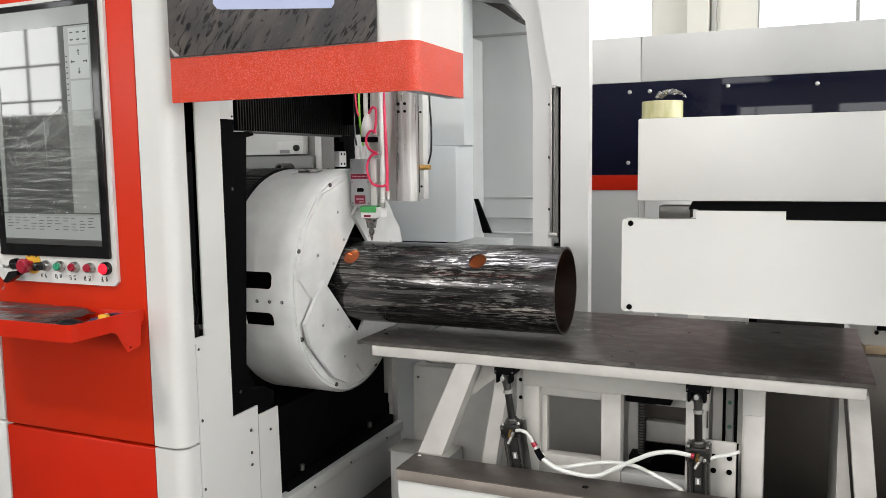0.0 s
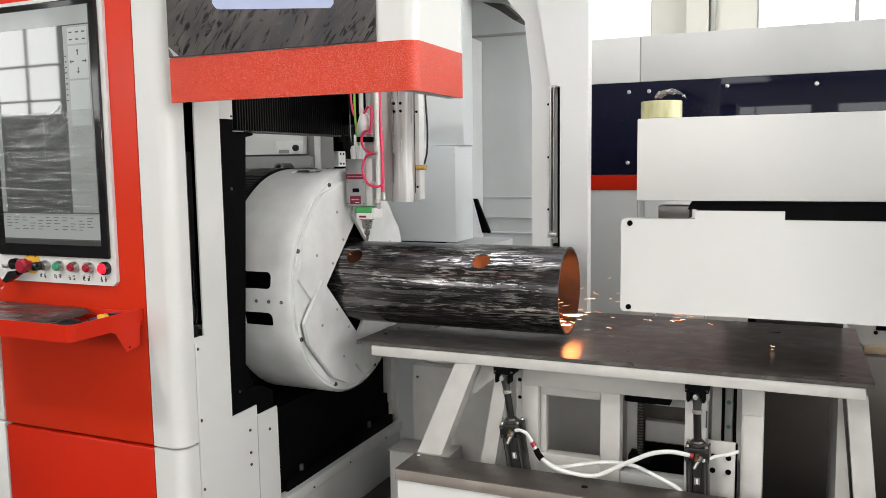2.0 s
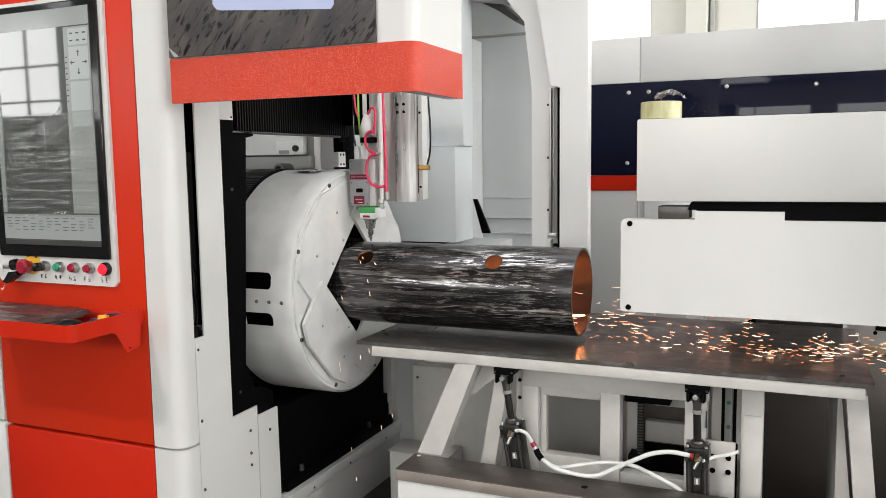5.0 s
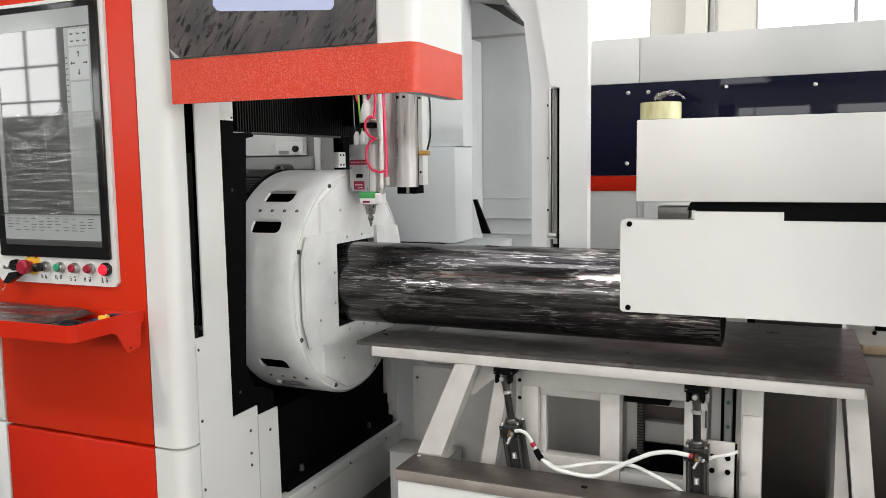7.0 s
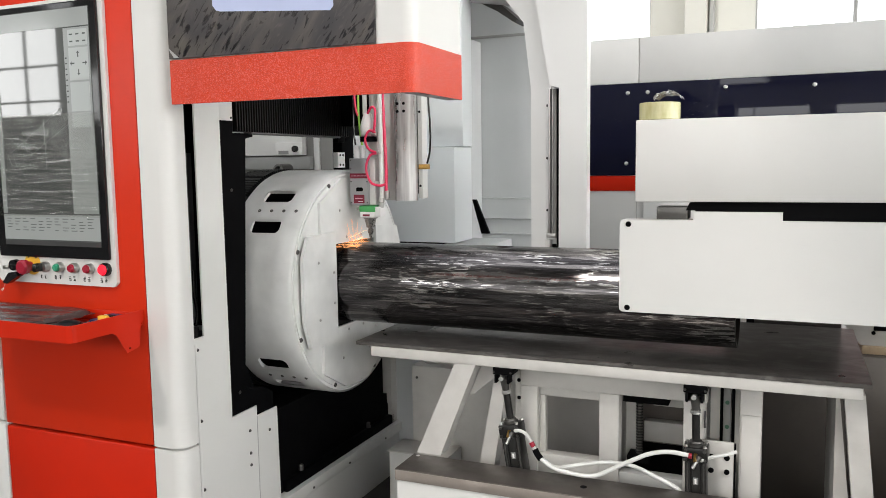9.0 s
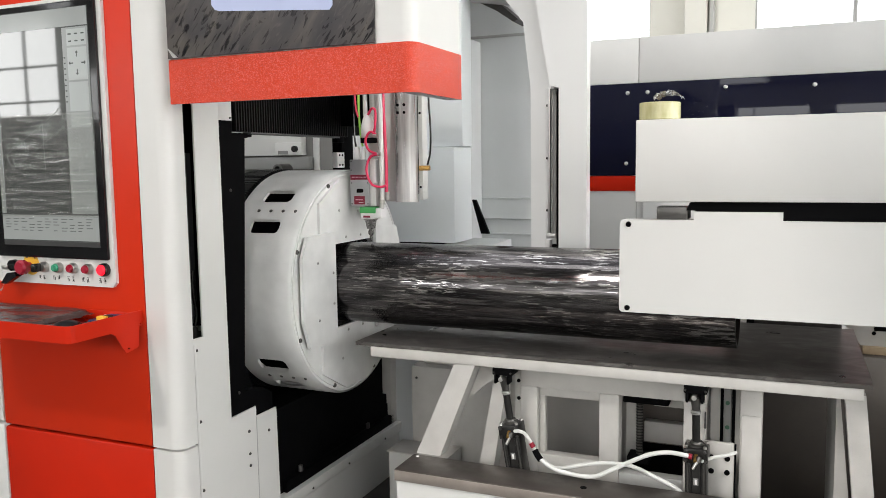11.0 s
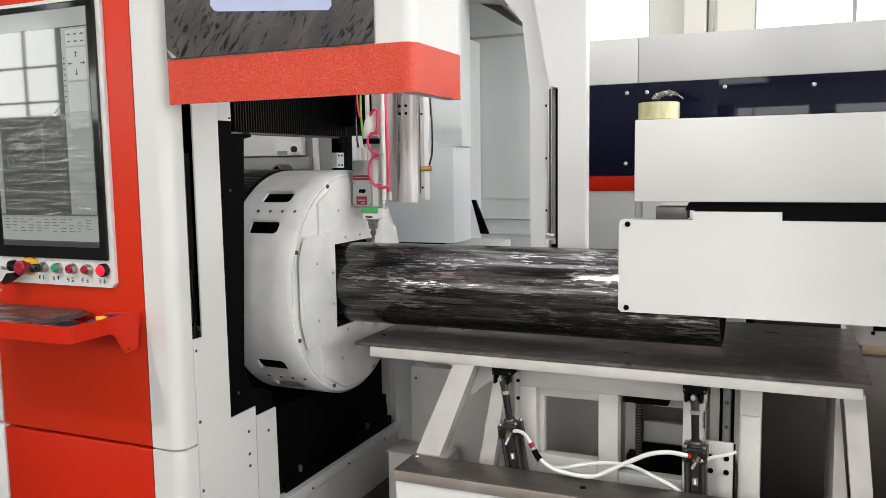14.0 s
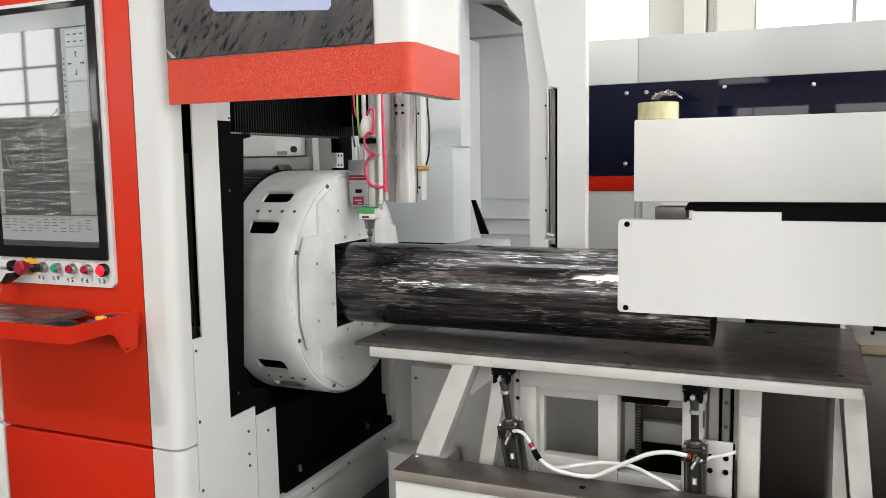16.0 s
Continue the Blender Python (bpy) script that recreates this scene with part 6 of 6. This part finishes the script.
        if side > 0:
            for i in range(22):
                a = Vector((-1.56, 2.87, 1.245))
                d = Vector((1, rnd.uniform(-0.06, 0.06), rnd.uniform(-0.02, 0.05) if i % 3 else rnd.uniform(0.1, 0.55))).normalized()
                s, l = rnd.uniform(0.12, 0.85), rnd.uniform(0.03, 0.11)
                if d.z > 0.08:
                    s *= 0.45
                streak(bm, a + d * s, a + d * (s + l), 0.00042)
        else:
            for i in range(26):
                a = Vector((-1.565 - rnd.uniform(0, 0.07), 2.84, 1.225))
                d = Vector((rnd.uniform(-0.35, 0.1), rnd.uniform(-0.12, 0.05), 1)).normalized()
                s, l = rnd.uniform(0.0, 0.06), rnd.uniform(0.02, 0.06)
                streak(bm, a + d * s, a + d * (s + l), 0.00035)
        part("spray_trails", bm, mat, sp, kind="stuff")
        sprays.append(sp)
    return flights, st, fl, hb, sprays


CORE = glow("white_hot_cut", (1.0, 0.70, 0.32), 22)

hall()
kiosk()
cover()
machine_frame()
CHUCK = chuck()
TUBE = tube()
HEAD = laser_head()
slide_stop()
loading_table()
air_cylinder("air_cylinder", -0.902, 2.62, 0.812, 9.0, "lifting cylinders")
air_cylinder("air_cylinder", -0.257, 2.62, 0.812, 1.6, "lifting cylinders")
hoses()
base_beam()
tube_support()
tape()
rear()
back_machine()
FLIGHTS, STREAM, CUT_CORE, HOLE_BURST, SPRAYS = sparks()


def motions():
    yc, zc = 2.9, 1.073
    feed = [(0, 0), (0.5, 0.002), (1, 0.004), (1.5, 0.009), (2, 0.017), (2.5, 0.026), (3, 0.037), (3.5, 0.046), (4, 0.054), (4.5, 0.061), (5.0, 0.066),
            (5.6, 0.067), (5.9, 0.072), (6.1, 0.112), (6.3, 0.202), (6.5, 0.303), (6.7, 0.407), (6.85, 0.485), (7.0, 0.561), (7.15, 0.600), (7.3, 0.609), (7.5, 0.610),
            (9.2, 0.612), (10.4, 0.612), (11.5, 0.608), (12, 0.600), (12.5, 0.594), (13, 0.582), (13.5, 0.574), (14, 0.565), (14.5, 0.555), (15, 0.547), (15.5, 0.542), (16, 0.537)]
    turn = [(0, 45), (5.8, 45), (5.95, 44.5), (6.1, 36), (6.3, 19), (6.5, 2.5), (6.6, 0.2), (6.75, 0), (16, 0)]

    def angle(t):
        for (a, p), (b, q) in zip(turn, turn[1:]):
            if a <= t <= b:
                return p + (q - p) * (t - a) / (b - a)
    walk(CHUCK, [(t, pose(0, yc, zc, a)) for t, a in turn])
    walk(TUBE, [(t, pose(d, yc, zc, angle(t))) for t, d in feed])
    side = [(0, 0, 0), (0.5, -0.009, 0), (1, -0.018, 0), (1.5, -0.027, 0), (2, -0.031, -0.001), (3, -0.032, -0.003), (3.5, -0.032, -0.003), (4, -0.026, -0.003), (4.6, -0.012, 0), (5.2, 0, 0), (5.7, 0.001, 0.002),
            (6.0, 0.001, 0.058), (6.3, 0.001, 0.060), (7.1, 0.001, 0.060), (7.3, 0.0, 0.030), (7.5, 0, 0.006), (7.8, 0.001, 0.010), (8.5, 0.002, 0.010), (9, 0.003, 0.006), (10.2, 0.008, 0.003),
            (11.5, 0.014, 0.0), (12, 0.022, 0), (12.5, 0.033, -0.001), (13, 0.035, -0.002), (13.5, 0.036, -0.002), (14, 0.035, -0.001), (14.5, 0.030, 0), (15, 0.024, 0), (15.5, 0.017, 0), (16, 0.009, 0)]
    walk(HEAD, [(t, pose(-1.57, 2.9 + y, 1.3 + z)) for t, y, z in side])
    for ob, rows in FLIGHTS:
        walk(ob, rows)
    walk(STREAM, [(t, pose(-1.2 + d, 2.9, 0.96)) for t, d in ((0, -0.42), (0.3, -0.5), (0.7, -0.95), (1.0, -1.2), (1.5, -1.2), (1.7, -0.1), (1.8, 0.02), (5.1, 0.03), (5.4, -1.2), (16, -1.2))])
    walk(CUT_CORE, [(t, pose(-1.56 + dx, 2.80 + dy, 1.17 + dz)) for t, dx, dy, dz in ((0, -0.5, 0.1, -0.16), (2.9, -0.5, 0.1, -0.16), (3.2, 0, 0.02, -0.02), (3.4, 0, -0.010, 0.013), (4.0, 0.014, -0.012, 0.016), (4.6, 0.02, -0.010, 0.014), (5.0, 0, 0.04, -0.05), (5.3, -0.5, 0.1, -0.16), (16, -0.5, 0.1, -0.16))])
    walk(HOLE_BURST, [(t, pose(-1.552 + dx, 2.80 + dy, 1.168 + dz, rx)) for t, dx, dy, dz, rx in ((0, -0.5, 0.12, -0.09, 40), (3.5, -0.5, 0.12, -0.09, 40), (3.7, -0.02, 0.10, -0.08, 30), (3.85, 0, 0, 0, 0), (4.1, 0.005, -0.004, -0.004, 4),
                                                                                                  (4.6, 0.01, 0, 0, 0), (4.8, 0, 0.10, -0.08, 30), (5.0, -0.5, 0.12, -0.09, 40), (16, -0.5, 0.12, -0.09, 40))])
    left, right = SPRAYS
    walk(left, [(t, pose(-1.58 + dx, 2.88, 1.24 + dz)) for t, dx, dz in ((0, -0.16, -0.22), (7.86, -0.16, -0.22), (7.95, 0, 0), (8.22, 0, 0), (8.3, -0.16, -0.22), (8.85, -0.16, -0.22), (8.93, -0.01, 0), (9.4, 0, 0), (9.5, -0.16, -0.22), (16, -0.16, -0.22))])
    walk(right, [(t, pose(-1.58 + dx, 2.88, 1.24 + dz)) for t, dx, dz in ((0, -0.6, -0.17), (7.80, -0.6, -0.17), (7.93, 0, 0), (8.1, 0, 0), (8.25, -0.12, -0.13), (8.4, -0.6, -0.17), (8.95, -0.6, -0.17), (9.1, -0.03, -0.012), (9.4, -0.02, -0.01), (9.55, -0.6, -0.17), (16, -0.6, -0.17))])


motions()
